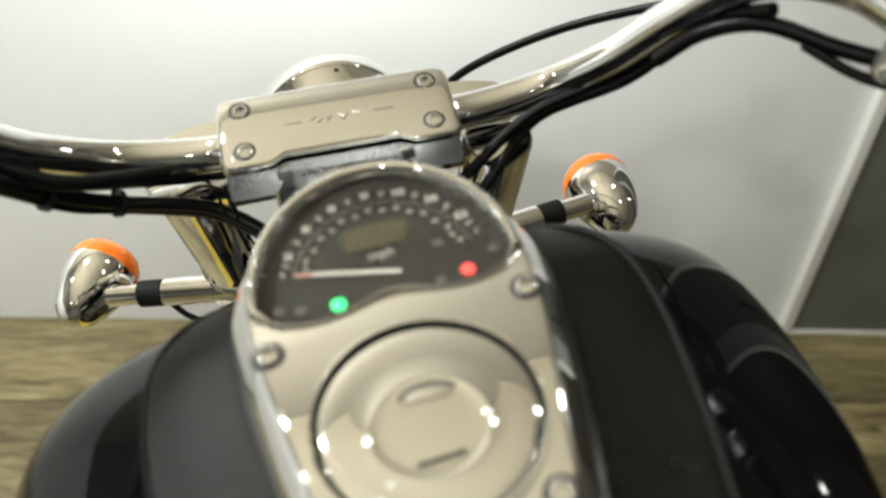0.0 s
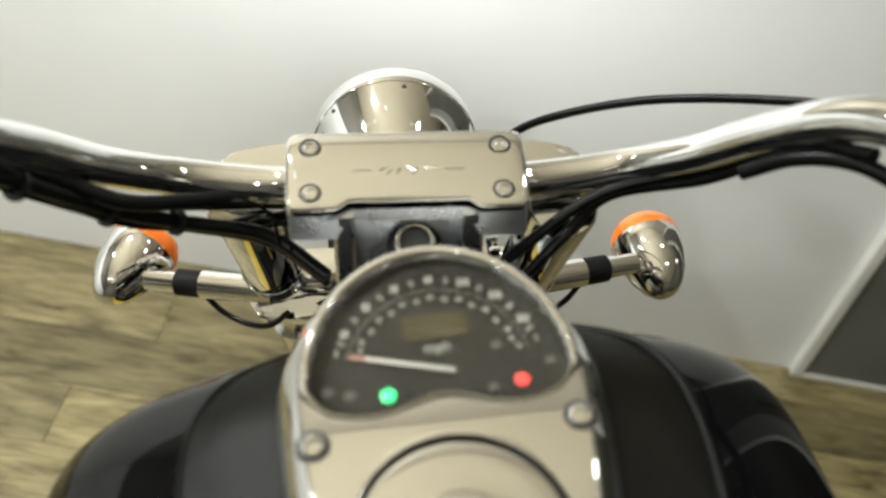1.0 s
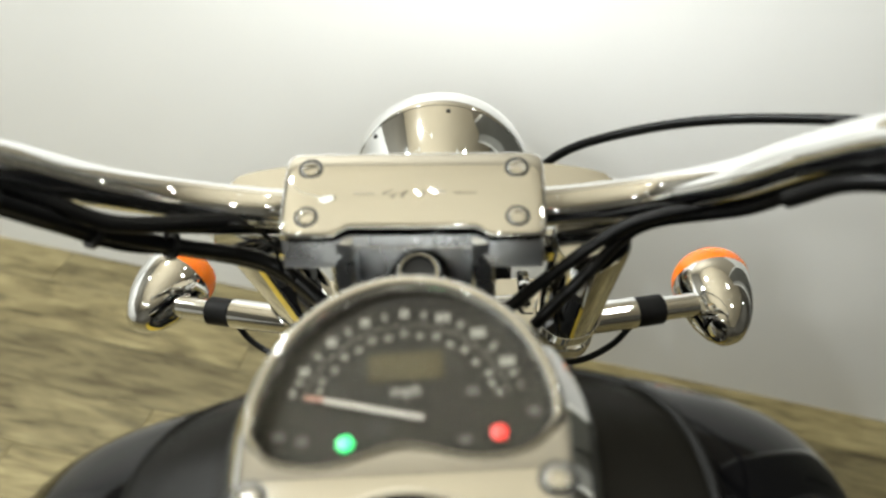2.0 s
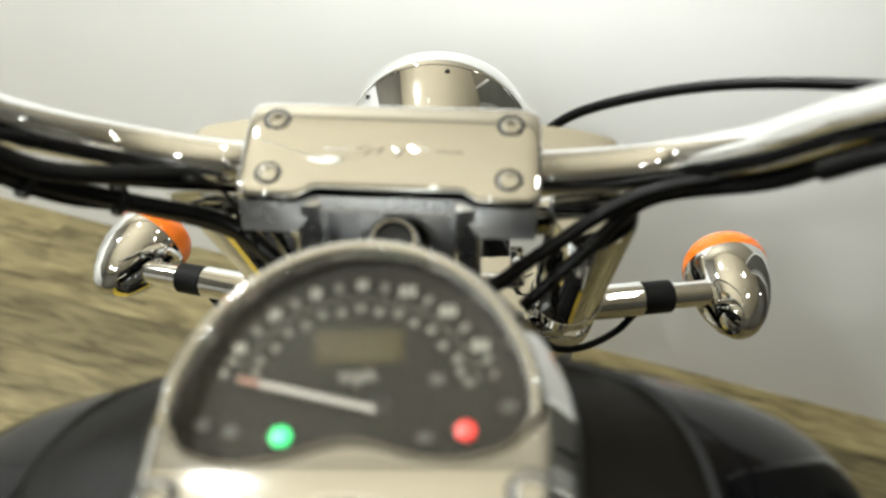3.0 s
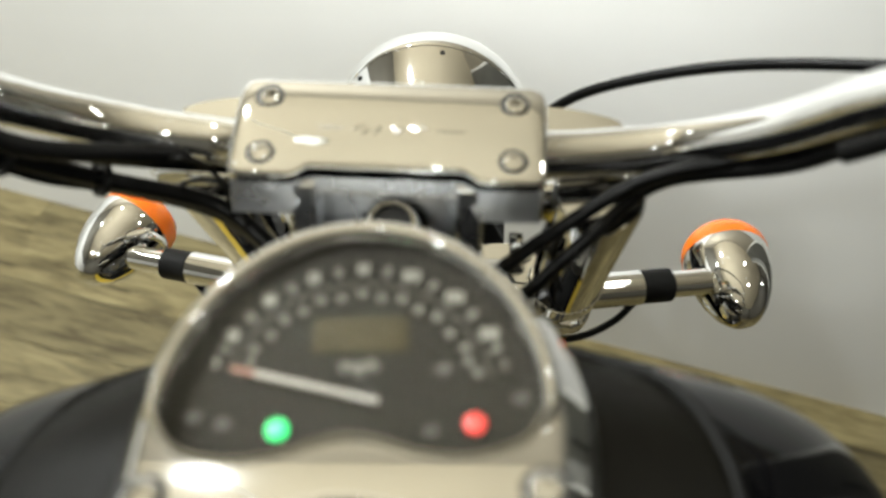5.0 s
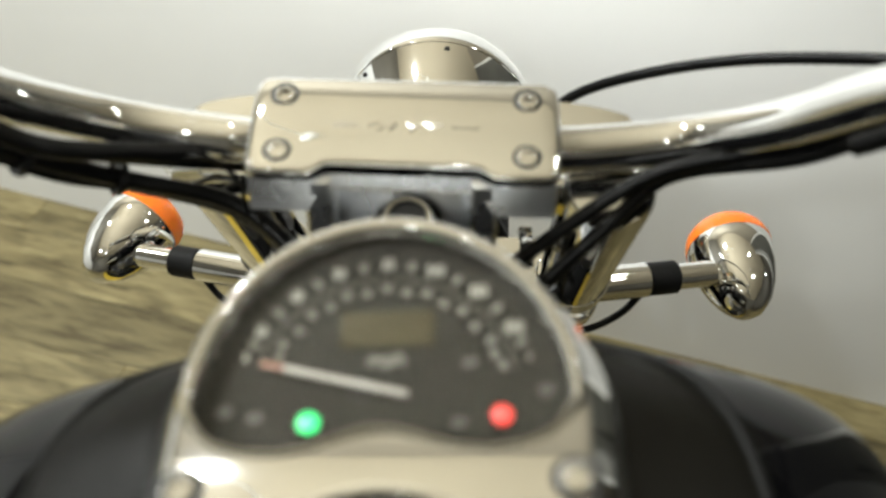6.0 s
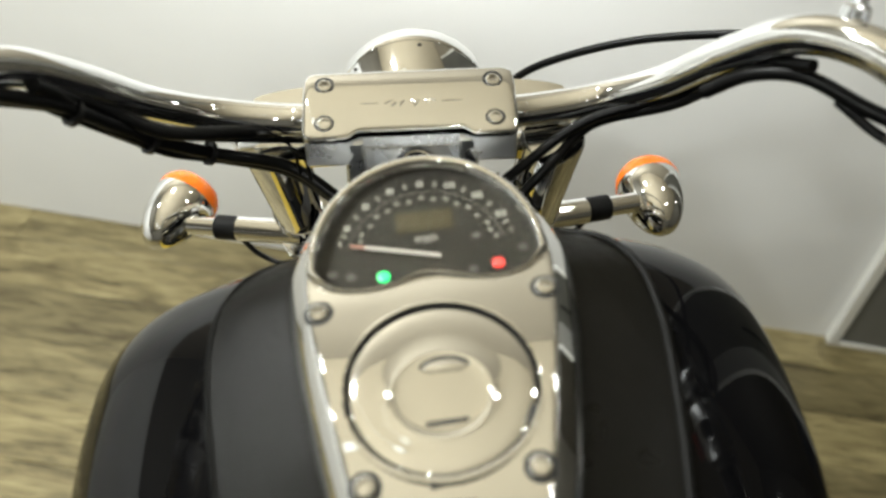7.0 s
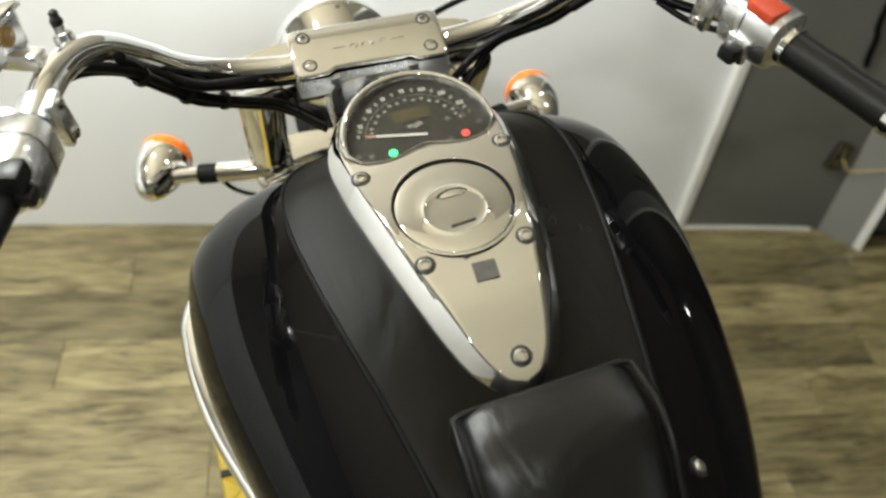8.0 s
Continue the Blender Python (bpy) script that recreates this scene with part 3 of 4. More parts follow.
def build_dial():
    def face(grow, rise):
        bm = BM()
        bm.faces.new([bm.verts.new((x, y, face_z(y, rise))) for x, y in dial_outline(grow)])
        return bm

    # Full round over the arch, a thin lip along the waved lower edge.
    rim = ((0.0085, -0.020), (0.0082, -0.006), (0.0074, -0.0010), (0.0060, 0.0018), (0.0042, 0.0032), (0.0026, 0.0033), (0.0012, 0.0026), (0.0002, 0.0010), (-0.0006, -0.0030), (-0.0008, -0.0120))
    base = dial_outline(0.0)
    arch = [1.0 if k < 33 else 0.30 for k in range(len(base))]
    arch = [(arch[k - 2] + arch[k - 1] + arch[k] + arch[(k + 1) % len(arch)] + arch[(k + 2) % len(arch)]) / 5 for k in range(len(arch))]
    bm = BM()
    loft(bm, [[(x + (gx - x) * f, y + (gy - y) * f, dial_z(y + (gy - y) * f, rise - 0.0028 * (1 - f) / 0.7)) for (x, y), (gx, gy), f in zip(base, dial_outline(grow), arch)] for grow, rise in rim], True, False)
    dial = part("speedometer", bm, CHROME, bike, "chrome speedometer bezel of half-round shape", pose(0, -0.0033, 0))
    part("dial_face", face(0.0055, 0.0), DIAL, dial, "dark grey dial face", smooth=False)
    glass = BM()
    loft(glass, [[(x, y, dial_z(y, rise)) for x, y in dial_outline(g)] for g, rise in ((-0.0006, -0.0062), (-0.0006, -0.0046))])
    pane = part("dial_glass", glass, GLASS, dial, "clear dial glass", smooth=False)
    pane.visible_shadow = False

    def mark(name, x, y, w, h, turn, mat, label="", rise=0.0004):
        bm = slab(BM(), [(-w / 2, -h / 2), (w / 2, -h / 2), (w / 2, h / 2), (-w / 2, h / 2)], 0, 0.0005)
        return part(name, bm, mat, dial, label, pose(x, y, face_z(y, rise), math.degrees(math.atan(FACE_SLOPE)), 0, turn), False)

    hub = Vector((0.0092, 0.0070))

    def on_arc(radius, degrees):
        return 0.0003 + radius * math.cos(radians(degrees)), 0.0045 + radius * math.sin(radians(degrees))

    NUMBERS = [159.5, 148, 128.5, 109.5, 89.5, 69.8, 50.3, 30, 17]
    for k, a in enumerate(NUMBERS):
        last = k in (0, 8)
        bm = BM()
        count = 1 if last else (3 if k > 4 else 2)
        for d in range(count):
            block(bm, (0.0017, 0.0038 if last else 0.0050, 0.0005), ((d - (count - 1) / 2) * 0.0026, 0, 0), (0, 0, 0))
        nx, ny = on_arc(0.0600, a)
        part("dial_number", bm, DIAL_DIM if k == 8 else DIAL_MARK, dial, "pale unreadable number on the dial", pose(nx, ny, face_z(ny, 0.0006), math.degrees(math.atan(FACE_SLOPE)), 0, 0), False)
        mark("dial_tick", *on_arc(0.0490, a), 0.0036, 0.0028, a - 90, DIAL_DIM)
        if k < 8:
            h = (a + NUMBERS[k + 1]) / 2
            mark("dial_tick", *on_arc(0.0595, h), 0.0026, 0.0044, h - 90, DIAL_DIM)
            mark("dial_tick", *on_arc(0.0475, h), 0.0034, 0.0028, h - 90, DIAL_DIM)
    arc = [(*on_arc(0.0537, a), face_z(on_arc(0.0537, a)[1], 0.0004)) for a in np.linspace(162, 14, 30)]
    part("dial_arc", tube(BM(), arc, 0.00022, 6, 2), DIAL_DIM, dial)
    mark("odometer_display", 0.001, 0.0355, 0.0380, 0.0155, 0, LCD, "amber-brown odometer display")
    letters = bpy.data.curves.new("mph", "FONT")
    letters.body, letters.size, letters.extrude, letters.align_x = "mph", 0.0088, 0.0003, "CENTER"
    tmp = new("mph", letters)
    bpy.context.view_layer.update()
    text = bpy.data.meshes.new_from_object(tmp.evaluated_get(bpy.context.evaluated_depsgraph_get()))
    bpy.data.objects.remove(tmp)
    text.materials.clear()
    text.materials.append(DIAL_MARK)
    word = new("unit_lettering", text)
    word.parent = dial
    word.matrix_basis = pose(0.001, 0.0200, face_z(0.0200, 0.0008), math.degrees(math.atan(FACE_SLOPE)), 0, 0)
    tip, root = Vector((-0.0490, 0.0213)), hub
    for name, a, b, r, mat, label in (("needle", root, tip.lerp(root, 0.16), 0.0013, NEEDLE, "white speedometer needle"), ("needle_tip", tip.lerp(root, 0.16), tip, 0.0011, NEEDLE_TIP, "reddish needle tip")):
        bm = BM()
        tube(bm, [(a.x, a.y, face_z(a.y, 0.0030)), (b.x, b.y, face_z(b.y, 0.0030))], r, 8, 3, True, 0.5)
        part(name, bm, mat, dial, label)
    part("indicator_green", turned(BM(), [(-0.001, 0.0042), (0.0008, 0.0042), (0.0014, 0.001)], (-0.0291, -0.0013, face_z(-0.0013, 0.0004)), (0, 0, 1), 18), GREEN_LED, dial, "lit green indicator lamp")
    part("indicator_red", turned(BM(), [(-0.001, 0.0040), (0.0008, 0.0040), (0.0014, 0.001)], (0.0455, -0.0006, face_z(-0.0006, 0.0004)), (0, 0, 1), 18), RED_LED, dial, "lit red indicator lamp")
    for x, y in ((0.034, 0.0205), (0.063, 0.0085), (0.029, -0.003), (-0.062, 0.004), (-0.050, 0.001)):
        mark("dial_symbol", x, y, 0.0055, 0.004, 15, DIAL_FAINT, "faint unlit symbol on the dial")
    return dial


dial = build_dial()


def off_centre(bm):
    """The cap's rim and opening lie a little ahead of its middle and are slightly longer than wide."""
    for v in bm.verts:
        f = min(max((math.hypot(v.co.x, v.co.y) - 0.031) / 0.019, 0.0), 1.0)
        v.co.y = v.co.y * (1 + (CAP_LONG - 1) * f) + CAP_AHEAD * f
    return bm


def build_cap():
    tilt = pose(*CAP_AT, plate_z(CAP_AT[1]) - 0.0056, 3.0, 0, 0)
    cap = part("fuel_cap", off_centre(turned(BM(), [(-0.004, 0.0540), (0.0016, 0.0540), (0.0028, 0.0534), (0.0034, 0.0522), (0.0038, 0.0500), (0.0042, 0.0450), (0.0044, 0.0390), (0.0046, 0.0312), (0.0048, 0.0303), (0.0052, 0.0294), (0.0054, 0.0286), (0.0052, 0.0278), (0.0048, 0.0269), (0.0046, 0.0258), (0.0046, 0.0200), (0.0047, 0.001)], (0, 0, 0), (0, 0, 1), 80)), CHROME, bike, "round chrome fuel cap", tilt)
    part("recess", off_centre(turned(BM(), [(0.0050, 0.0560), (-0.006, 0.0560), (-0.006, 0.001)], (0, 0, 0), (0, 0, 1), 80, False)), GAP, cap, "dark gap round the cap")
    part("collar", off_centre(turned(BM(), [(0.0046, 0.0555), (0.0052, 0.0555), (0.0055, 0.0559), (0.0055, 0.0566), (0.0051, 0.0582), (0.0044, 0.0584)], (0, 0, 0), (0, 0, 1), 96, False)), CHROME, cap, "thin chrome lip round the cap opening")
    part("key_slot", slab(BM(), [(-0.0115, -0.0012), (0.0115, -0.0012), (0.0115, 0.0012), (-0.0115, 0.0012)], 0, 0.0006), GAP, cap, "dark slot", pose(0.001, -0.0185, 0.0046, 0, 0, 2), False)
    cover = BM()
    slab(cover, [(0.0125 * math.cos(a), 0.0052 * math.sin(a)) for a in np.linspace(0, math.pi, 14)] + [(-0.010, -0.002), (0.010, -0.002)], 0, 0.0018, 0.0008)
    arc = [(0.0150 * math.cos(a), 0.0085 * math.sin(a)) for a in np.linspace(0.15, math.pi - 0.15, 16)]
    arc += [(0.0130 * math.cos(a), 0.0055 * math.sin(a)) for a in np.linspace(math.pi - 0.25, 0.25, 16)]
    part("lock_shadow_gap", slab(BM(), arc, 0, 0.0009), GAP, cap, "dark crescent gap over the lock", pose(0.003, 0.0165, 0.0043), False)
    part("lock_cover", cover, CHROME, cap, "small raised lock cover", pose(0.003, 0.0165, 0.0042))
    part("notch", block(BM(), (0.008, 0.005, 0.003), (-0.008, -0.0525, 0.0030), (0, 0, 9), bevel=0.0008), GAP, cap, "dark notch in the rim")
    part("notch", block(BM(), (0.006, 0.011, 0.003), (0.0480, -0.0190, 0.0034), (0, 0, -24), bevel=0.0008), GAP, cap, "dark notch in the rim")
    return cap


cap = build_cap()


# ---- seat ----
def build_seat():
    rows = [(-0.2715, 0.074, -0.046, 0.03), (-0.2725, 0.0775, -0.0375, 0.045), (-0.275, 0.079, -0.0335, 0.055), (-0.285, 0.0795, -0.0315, 0.06), (-0.31, 0.081, -0.033, 0.065), (-0.34, 0.0815, -0.047, 0.07), (-0.40, 0.076, -0.100, 0.08), (-0.47, 0.090, -0.164, 0.09), (-0.56, 0.15, -0.205, 0.09), (-0.68, 0.18, -0.225, 0.09), (-0.80, 0.185, -0.20, 0.09), (-0.88, 0.16, -0.15, 0.07), (-0.92, 0.10, -0.14, 0.05)]
    dense = spline([(w, y, z) for y, w, z, _ in rows], 5)
    thick = [p.x for p in spline([(d, 0, 0) for *_, d in rows], 5)]
    rings, edges = [], {-1: [], 1: []}
    for p, d in zip(dense, thick):
        ring = []
        for k in range(44):
            t = 2 * math.pi * k / 44
            c, s = math.cos(t), math.sin(t)
            crown = 0.004 * (1 - min(abs(c) * 1.1, 1) ** 2) if s > 0 else 0
            ring.append((p.x * math.copysign(abs(c) ** 0.36, c), p.y, p.z - 0.004 + crown - d + (d if s > 0 else d * 0.6) * math.copysign(abs(s) ** 0.42, s)))
        rings.append(ring)
        if -0.46 < p.y < -0.274:
            for sx in (-1, 1):
                edges[sx].append((sx * p.x * 0.955, p.y, p.z - 0.0045 - d * 0.05))
    bm = BM()
    loft(bm, rings)
    seat = part("seat", bm, SEAT_LEATHER, bike, "padded black leather seat with smooth nose", pose(0.006, -0.010, 0))
    rim = [*reversed(edges[-1]), *[(x, -0.2732, -0.0385) for x in np.linspace(-0.066, 0.066, 7)], *edges[1]]
    part("piping", tube(BM(), rim, 0.0026, 8, 2), SEAT_LEATHER, seat, "leather piping round the seat nose")
    return seat


seat = build_seat()

# ---- steering: clamp, bar, forks ----
RAKE = 30.0
AXIS = Vector((0, -math.sin(radians(RAKE)), math.cos(radians(RAKE))))


def fork_at(z, x=0.0):
    return Vector((x, 0.192 - z * math.tan(radians(RAKE)), z))


def build_clamp():
    # Cover: a rounded block with a notch in its lower rear edge.
    bm = BM()
    rings = []
    ends = ((0.0886, 0.76), (0.0882, 0.84), (0.0870, 0.915), (0.0848, 0.965), (0.0815, 0.99), (0.0770, 1.0), (0.052, 1.0))
    for x, f, rear in [*((-x, f, 0.1795) for x, f in ends), (-0.043, 1.0, 0.186), (0.043, 1.0, 0.186), *((x, f, 0.1795) for x, f in reversed(ends))]:
        top = lambda y: -0.0245 + 0.36 * (y - 0.192)
        ring = [(rear + 0.004, -0.0360), (rear - 0.0008, -0.0352), (rear - 0.0004, top(rear) - 0.0026), (rear + 0.0004, top(rear + 0.0004) - 0.0010), (rear + 0.0014, top(rear + 0.0014) - 0.0002), (rear + 0.003, top(rear + 0.003)), (0.212, top(0.212)), (0.222, top(0.222) - 0.0003), (0.232, top(0.232) - 0.0011), (0.2405, top(0.2405) - 0.0024), (0.2448, -0.0100), (0.2470, -0.0124), (0.2488, -0.0180), (0.2495, -0.036)]
        rings.append([(x, 0.214 + (y - 0.214) * f, -0.027 + (z + 0.027) * f) for y, z in ring])
    loft(bm, rings)
    clamp = part("handlebar_clamp", bm, CHROME, bike, "chrome handlebar clamp cover", STEER)
    for x, y, z in ((-0.0705, 0.2285, -0.0119), (0.0705, 0.2285, -0.0119), (-0.0700, 0.1915, -0.0249), (0.0700, 0.1915, -0.0249)):
        b = turned(BM(), [(-0.012, 0.0066), (-0.0004, 0.0066), (0.0006, 0.0063), (0.0014, 0.0054), (0.0017, 0.0044), (0.0016, 0.0038), (-0.0014, 0.0035), (-0.0016, 0.0001)], (x, y, z), (0, -0.36, 1), 22)
        bolt = part("clamp_bolt", b, CHROME, clamp, "chrome socket bolt")
        part("counterbore", turned(BM(), [(-0.002, 0.0085), (0.0004, 0.0084), (0.0005, 0.0065)], (x - 0.0003, y + 0.0006, z), (0, -0.36, 1), 22, False), GAP, bolt, "dark ring round the bolt")
    # Engraved emblem: plain strokes.
    for x, w, t, dy in ((-0.033, 0.014, 0, 0), (-0.016, 0.010, 24, 0.0015), (-0.012, 0.008, 40, -0.001), (-0.005, 0.010, 52, 0.0005), (0.002, 0.009, -48, 0.001), (0.007, 0.010, 46, 0), (0.013, 0.008, -35, 0.001), (0.018, 0.008, -18, 0.002), (0.035, 0.016, 0, 0)):
        b = slab(BM(), [(-w / 2, -0.0006), (w / 2, -0.0006), (w / 2, 0.0006), (-w / 2, 0.0006)], 0, 0.00015)
        part("emblem_stroke", b, EMBLEM, clamp, "engraved emblem stroke", pose(x, 0.2095 + dy, -0.0179 + 0.36 * dy, 19.8, 0, t), False)
    # Lower half: a polished block, set in at the middle, on two legs.
    bm = BM()
    rings = []
    for x, rear, f in ((-0.0868, 0.1815, 0.95), (-0.0855, 0.1805, 1.0), (-0.053, 0.1805, 1.0), (-0.0445, 0.1868, 1.0), (0.0445, 0.1868, 1.0), (0.053, 0.1805, 1.0), (0.0855, 0.1805, 1.0), (0.0868, 0.1815, 0.95)):
        low = -0.0450 if abs(x) < 0.05 else -0.0560
        ring = [(rear - 0.0005, -0.0345), (rear - 0.0012, -0.0362), (rear - 0.0040, (low - 0.040) / 2), (rear - 0.0062, low + 0.0025), (rear - 0.003, low), (0.2470, low), (0.2470, -0.0345)]
        rings.append([(x, 0.214 + (y - 0.214) * f, z) for y, z in ring])
    loft(bm, rings)
    riser = part("handlebar_riser", bm, CAST, bike, "polished alloy handlebar riser", STEER)
    for sx in (-1, 1):
        prof = [(0.1880, -0.0350), (0.1800, -0.0385), (0.1700, -0.0860), (0.1730, -0.1020), (0.2300, -0.1020), (0.2300, -0.0400)]
        leg = BM()
        loft(leg, [[(sx * x, 0.200 + (y - 0.200) * f, z) for y, z in prof] for x, f in ((0.0395, 0.92), (0.0415, 1.0), (0.0525, 1.0), (0.0550, 0.92))])
        part("riser_leg", leg, CAST, riser, "polished alloy leg of the riser")
    part("riser_web", block(BM(), (0.082, 0.020, 0.062), (0, 0.206, -0.078), (-24, 0, 0), 0.002), CAST, riser)
    nut_at = Vector((0.004, 0.1800, -0.0705))
    nut = part("stem_nut", turned(BM(), [(0, 0.0158), (0.013, 0.0158), (0.0176, 0.0153), (0.0194, 0.0142), (0.0200, 0.0128), (0.0196, 0.0116), (0.0150, 0.0110), (0.0142, 0.0004)], nut_at, AXIS, 36), CHROME, bike, "hollow chrome steering stem nut", STEER)
    # Dark lining puts the shade of the nut's hollow into its colour.
    part("socket", turned(BM(), [(0.0180, 0.0112), (0.0152, 0.0106), (0.0148, 0.0004)], nut_at, AXIS, 24, False), GAP, nut, "dark lining painted as shade in the nut's hollow")
    part("washer", turned(BM(), [(0, 0.020), (0.001, 0.0215), (0.004, 0.0215), (0.005, 0.018)], nut_at + Vector((0, 0.002, -0.0035)), AXIS, 32), PLASTIC, nut, "black washer under the nut")
    # Upper yoke.
    shape = outline([(0.0, 0.040), (0.06, 0.046), (0.11, 0.044), (0.145, 0.034), (0.160, 0.012), (0.158, -0.010), (0.135, -0.024), (0.08, -0.026), (0.0, -0.022)], 0.0, 5)
    part("upper_yoke", slab(BM(), [(p.x, p.y) for p in shape], -0.018, 0.0, 0.003, 3), CHROME, bike, "chrome upper fork yoke", STEER @ pose(0, 0.246, -0.070, RAKE, 0, 0))
    return clamp


clamp = build_clamp()

BAR_RIGHT = [(0.0, 0.214, -0.036), (0.06, 0.216, -0.037), (0.108, 0.226, -0.042), (0.165, 0.224, -0.032), (0.208, 0.196, 0.0), (0.240, 0.158, 0.045), (0.270, 0.115, 0.083), (0.300, 0.060, 0.094), (0.322, -0.010, 0.081), (0.350, -0.085, 0.070), (0.392, -0.180, 0.052)]
BAR_CURVE = spline(BAR_RIGHT, 8)
CURVE_LENGTHS = [0.0]
for _a, _b in zip(BAR_CURVE, BAR_CURVE[1:]):
    CURVE_LENGTHS.append(CURVE_LENGTHS[-1] + (_b - _a).length)


def along_bar(s, side, back=0.0, down=0.0):
    """A point at the way s along one half of the bar, moved off its axis."""
    k = [float(np.interp(s, CURVE_LENGTHS, [p[i] for p in BAR_CURVE])) for i in range(3)]
    return Vector((side * k[0], k[1] - back, k[2] - down))


bar_points = [(-x, y, z) for x, y, z in reversed(BAR_RIGHT[1:])] + BAR_RIGHT
handlebar = part("handlebar", tube(BM(), bar_points, 0.0142, 28, 8), CHROME, bike, "thick chrome handlebar, swept back", STEER)
TOTAL = CURVE_LENGTHS[-1]
HOUSING = 0.515


def bar_frame(s, side):
    """Place on the bar with local x along the bar, outwards."""
    p, q = along_bar(s - 0.004, side), along_bar(s + 0.004, side)
    w = (q - p).normalized()
    up = (Vector((0, 0, 1)) - w * w.z).normalized()
    return Matrix.Translation((p + q) / 2) @ Matrix((w, up.cross(w), up)).transposed().to_4x4()


def build_controls(side):
    tag = "right" if side > 0 else "left"
    m = bar_frame(HOUSING, side)
    bm = BM()
    loft(bm, [[(x, r * math.copysign(abs(math.cos(a)) ** 0.62, math.cos(a)), r * 1.08 * math.copysign(abs(math.sin(a)) ** 0.62, math.sin(a))) for a in (2 * math.pi * k / 36 for k in range(36))] for x, r in ((-0.021, 0.018), (-0.020, 0.0225), (-0.016, 0.0250), (0.030, 0.0258), (0.038, 0.0245), (0.042, 0.019))])
    housing = part("switch_housing", bm, SATIN, bike, "silver handlebar switch housing", STEER @ m)
    band = BM()
    loft(band, [[(x, r * math.copysign(abs(math.cos(a)) ** 0.62, math.cos(a)), r * 1.08 * math.copysign(abs(math.sin(a)) ** 0.62, math.sin(a))) for a in (2 * math.pi * k / 36 for k in range(36))] for x, r in ((0.0030, 0.0240), (0.0030, 0.0259), (0.0040, 0.0259), (0.0040, 0.0240))])
    part("joint_line", band, DARK_METAL, housing, "dark joint between the halves")
    if side > 0:
        part("kill_switch", block(BM(), (0.030, 0.026, 0.010), (0.016, -0.011, 0.0275), bevel=0.002), RED_SWITCH, housing, "orange-red engine kill switch")
        part("starter_button", block(BM(), (0.018, 0.018, 0.016), (0.010, -0.0335, -0.016), bevel=0.004), PLASTIC, housing, "black push button")
        part("button_base", block(BM(), (0.024, 0.008, 0.024), (0.010, -0.0265, -0.014), bevel=0.002), SATIN, housing)
    else:
        part("turn_switch", block(BM(), (0.022, 0.026, 0.018), (0.040, 0.012, 0.018), bevel=0.003), PLASTIC, housing, "black turn signal switch")
        part("horn_button", block(BM(), (0.016, 0.014, 0.012), (0.046, 0.022, 0.002), bevel=0.003), PLASTIC, housing, "black horn button")
    # Grip.
    g0, g1 = HOUSING + 0.044, TOTAL - 0.032
    pts = [along_bar(s, side) for s in np.linspace(g0, g1 + 0.012, 10)]
    grip = part("grip", tube(BM(), pts, [0.0175, 0.0165, 0.0165, 0.0168, 0.0165, 0.0165, 0.0168, 0.017], 22, 4), RUBBER, bike, "black rubber handlebar grip", STEER)
    part("grip_ring", turned(BM(), [(-0.004, 0.0175), (-0.0035, 0.0195), (0.003, 0.0195), (0.0035, 0.0175)], (0.046, 0, 0), (1, 0, 0), 26), CHROME, grip, "chrome ring at the grip", m)
    part("end_cap", turned(BM(), [(0, 0.018), (0.004, 0.0195), (0.012, 0.0185), (0.016, 0.012), (0.017, 0.001)], pts[-1], pts[-1] - pts[-2], 24), CHROME, grip, "chrome grip end cap")
    # Lever perch with its clamp and lever.
    pm = bar_frame(HOUSING - 0.040, side)
    bm = BM()
    turned(bm, [(-0.012, 0.016), (-0.011, 0.0185), (0.011, 0.0185), (0.012, 0.016)], (0, 0, 0), (1, 0, 0), 26)
    front = 1 if side > 0 else -1
    block(bm, (0.022, 0.046, 0.018), (0.004, 0.026 * front, -0.002), (0, 0, 0), 0.004)
    perch = part("lever_perch", bm, SATIN, bike, "polished alloy lever perch", STEER @ pm)
    cap_plate = part("perch_cap", block(BM(), (0.021, 0.010, 0.050), (0, -0.0190 * front, -0.003), bevel=0.0025), SATIN, perch, "flat alloy clamp plate")
    for z in (0.015, -0.021):
        part("perch_bolt", turned(BM(), [(0, 0.0052), (0.0022, 0.0052), (0.003, 0.0042), (0.003, 0.0026), (0.001, 0.0024), (0.001, 0.0003)], (0.0, -0.0235 * front, z), (0, -front, 0), 16), CHROME, cap_plate, "chrome socket bolt")
    lever = [along_bar(HOUSING - 0.04, side, -0.05, 0.0), along_bar(HOUSING + 0.03, side, -0.058, 0.004), along_bar(HOUSING + 0.10, side, -0.055, 0.006), along_bar(TOTAL, side, -0.062, 0.004)]
    part("brake_lever" if side > 0 else "clutch_lever", tube(BM(), lever, [0.009, 0.008, 0.007, 0.0085], 12, 6, True, 0.7), CHROME, bike, "chrome hand lever", STEER)
    mm = bar_frame(HOUSING - 0.100, side)
    body = block(BM(), (0.056, 0.036, 0.038), (0.004, 0.054 * front, 0.026), (0, 0, 0), 0.007, 3)
    mc = part("brake_reservoir" if side > 0 else "clutch_reservoir", body, SATIN, bike, "silver hydraulic fluid reservoir", STEER @ mm)
    part("arm", block(BM(), (0.020, 0.040, 0.016), (0.004, 0.030 * front, 0.010), (0, 0, 0), 0.004), SATIN, mc)
    part("reservoir_lid", block(BM(), (0.060, 0.040, 0.006), (0.004, 0.054 * front, 0.047), bevel=0.002), CHROME, mc, "chrome lid")
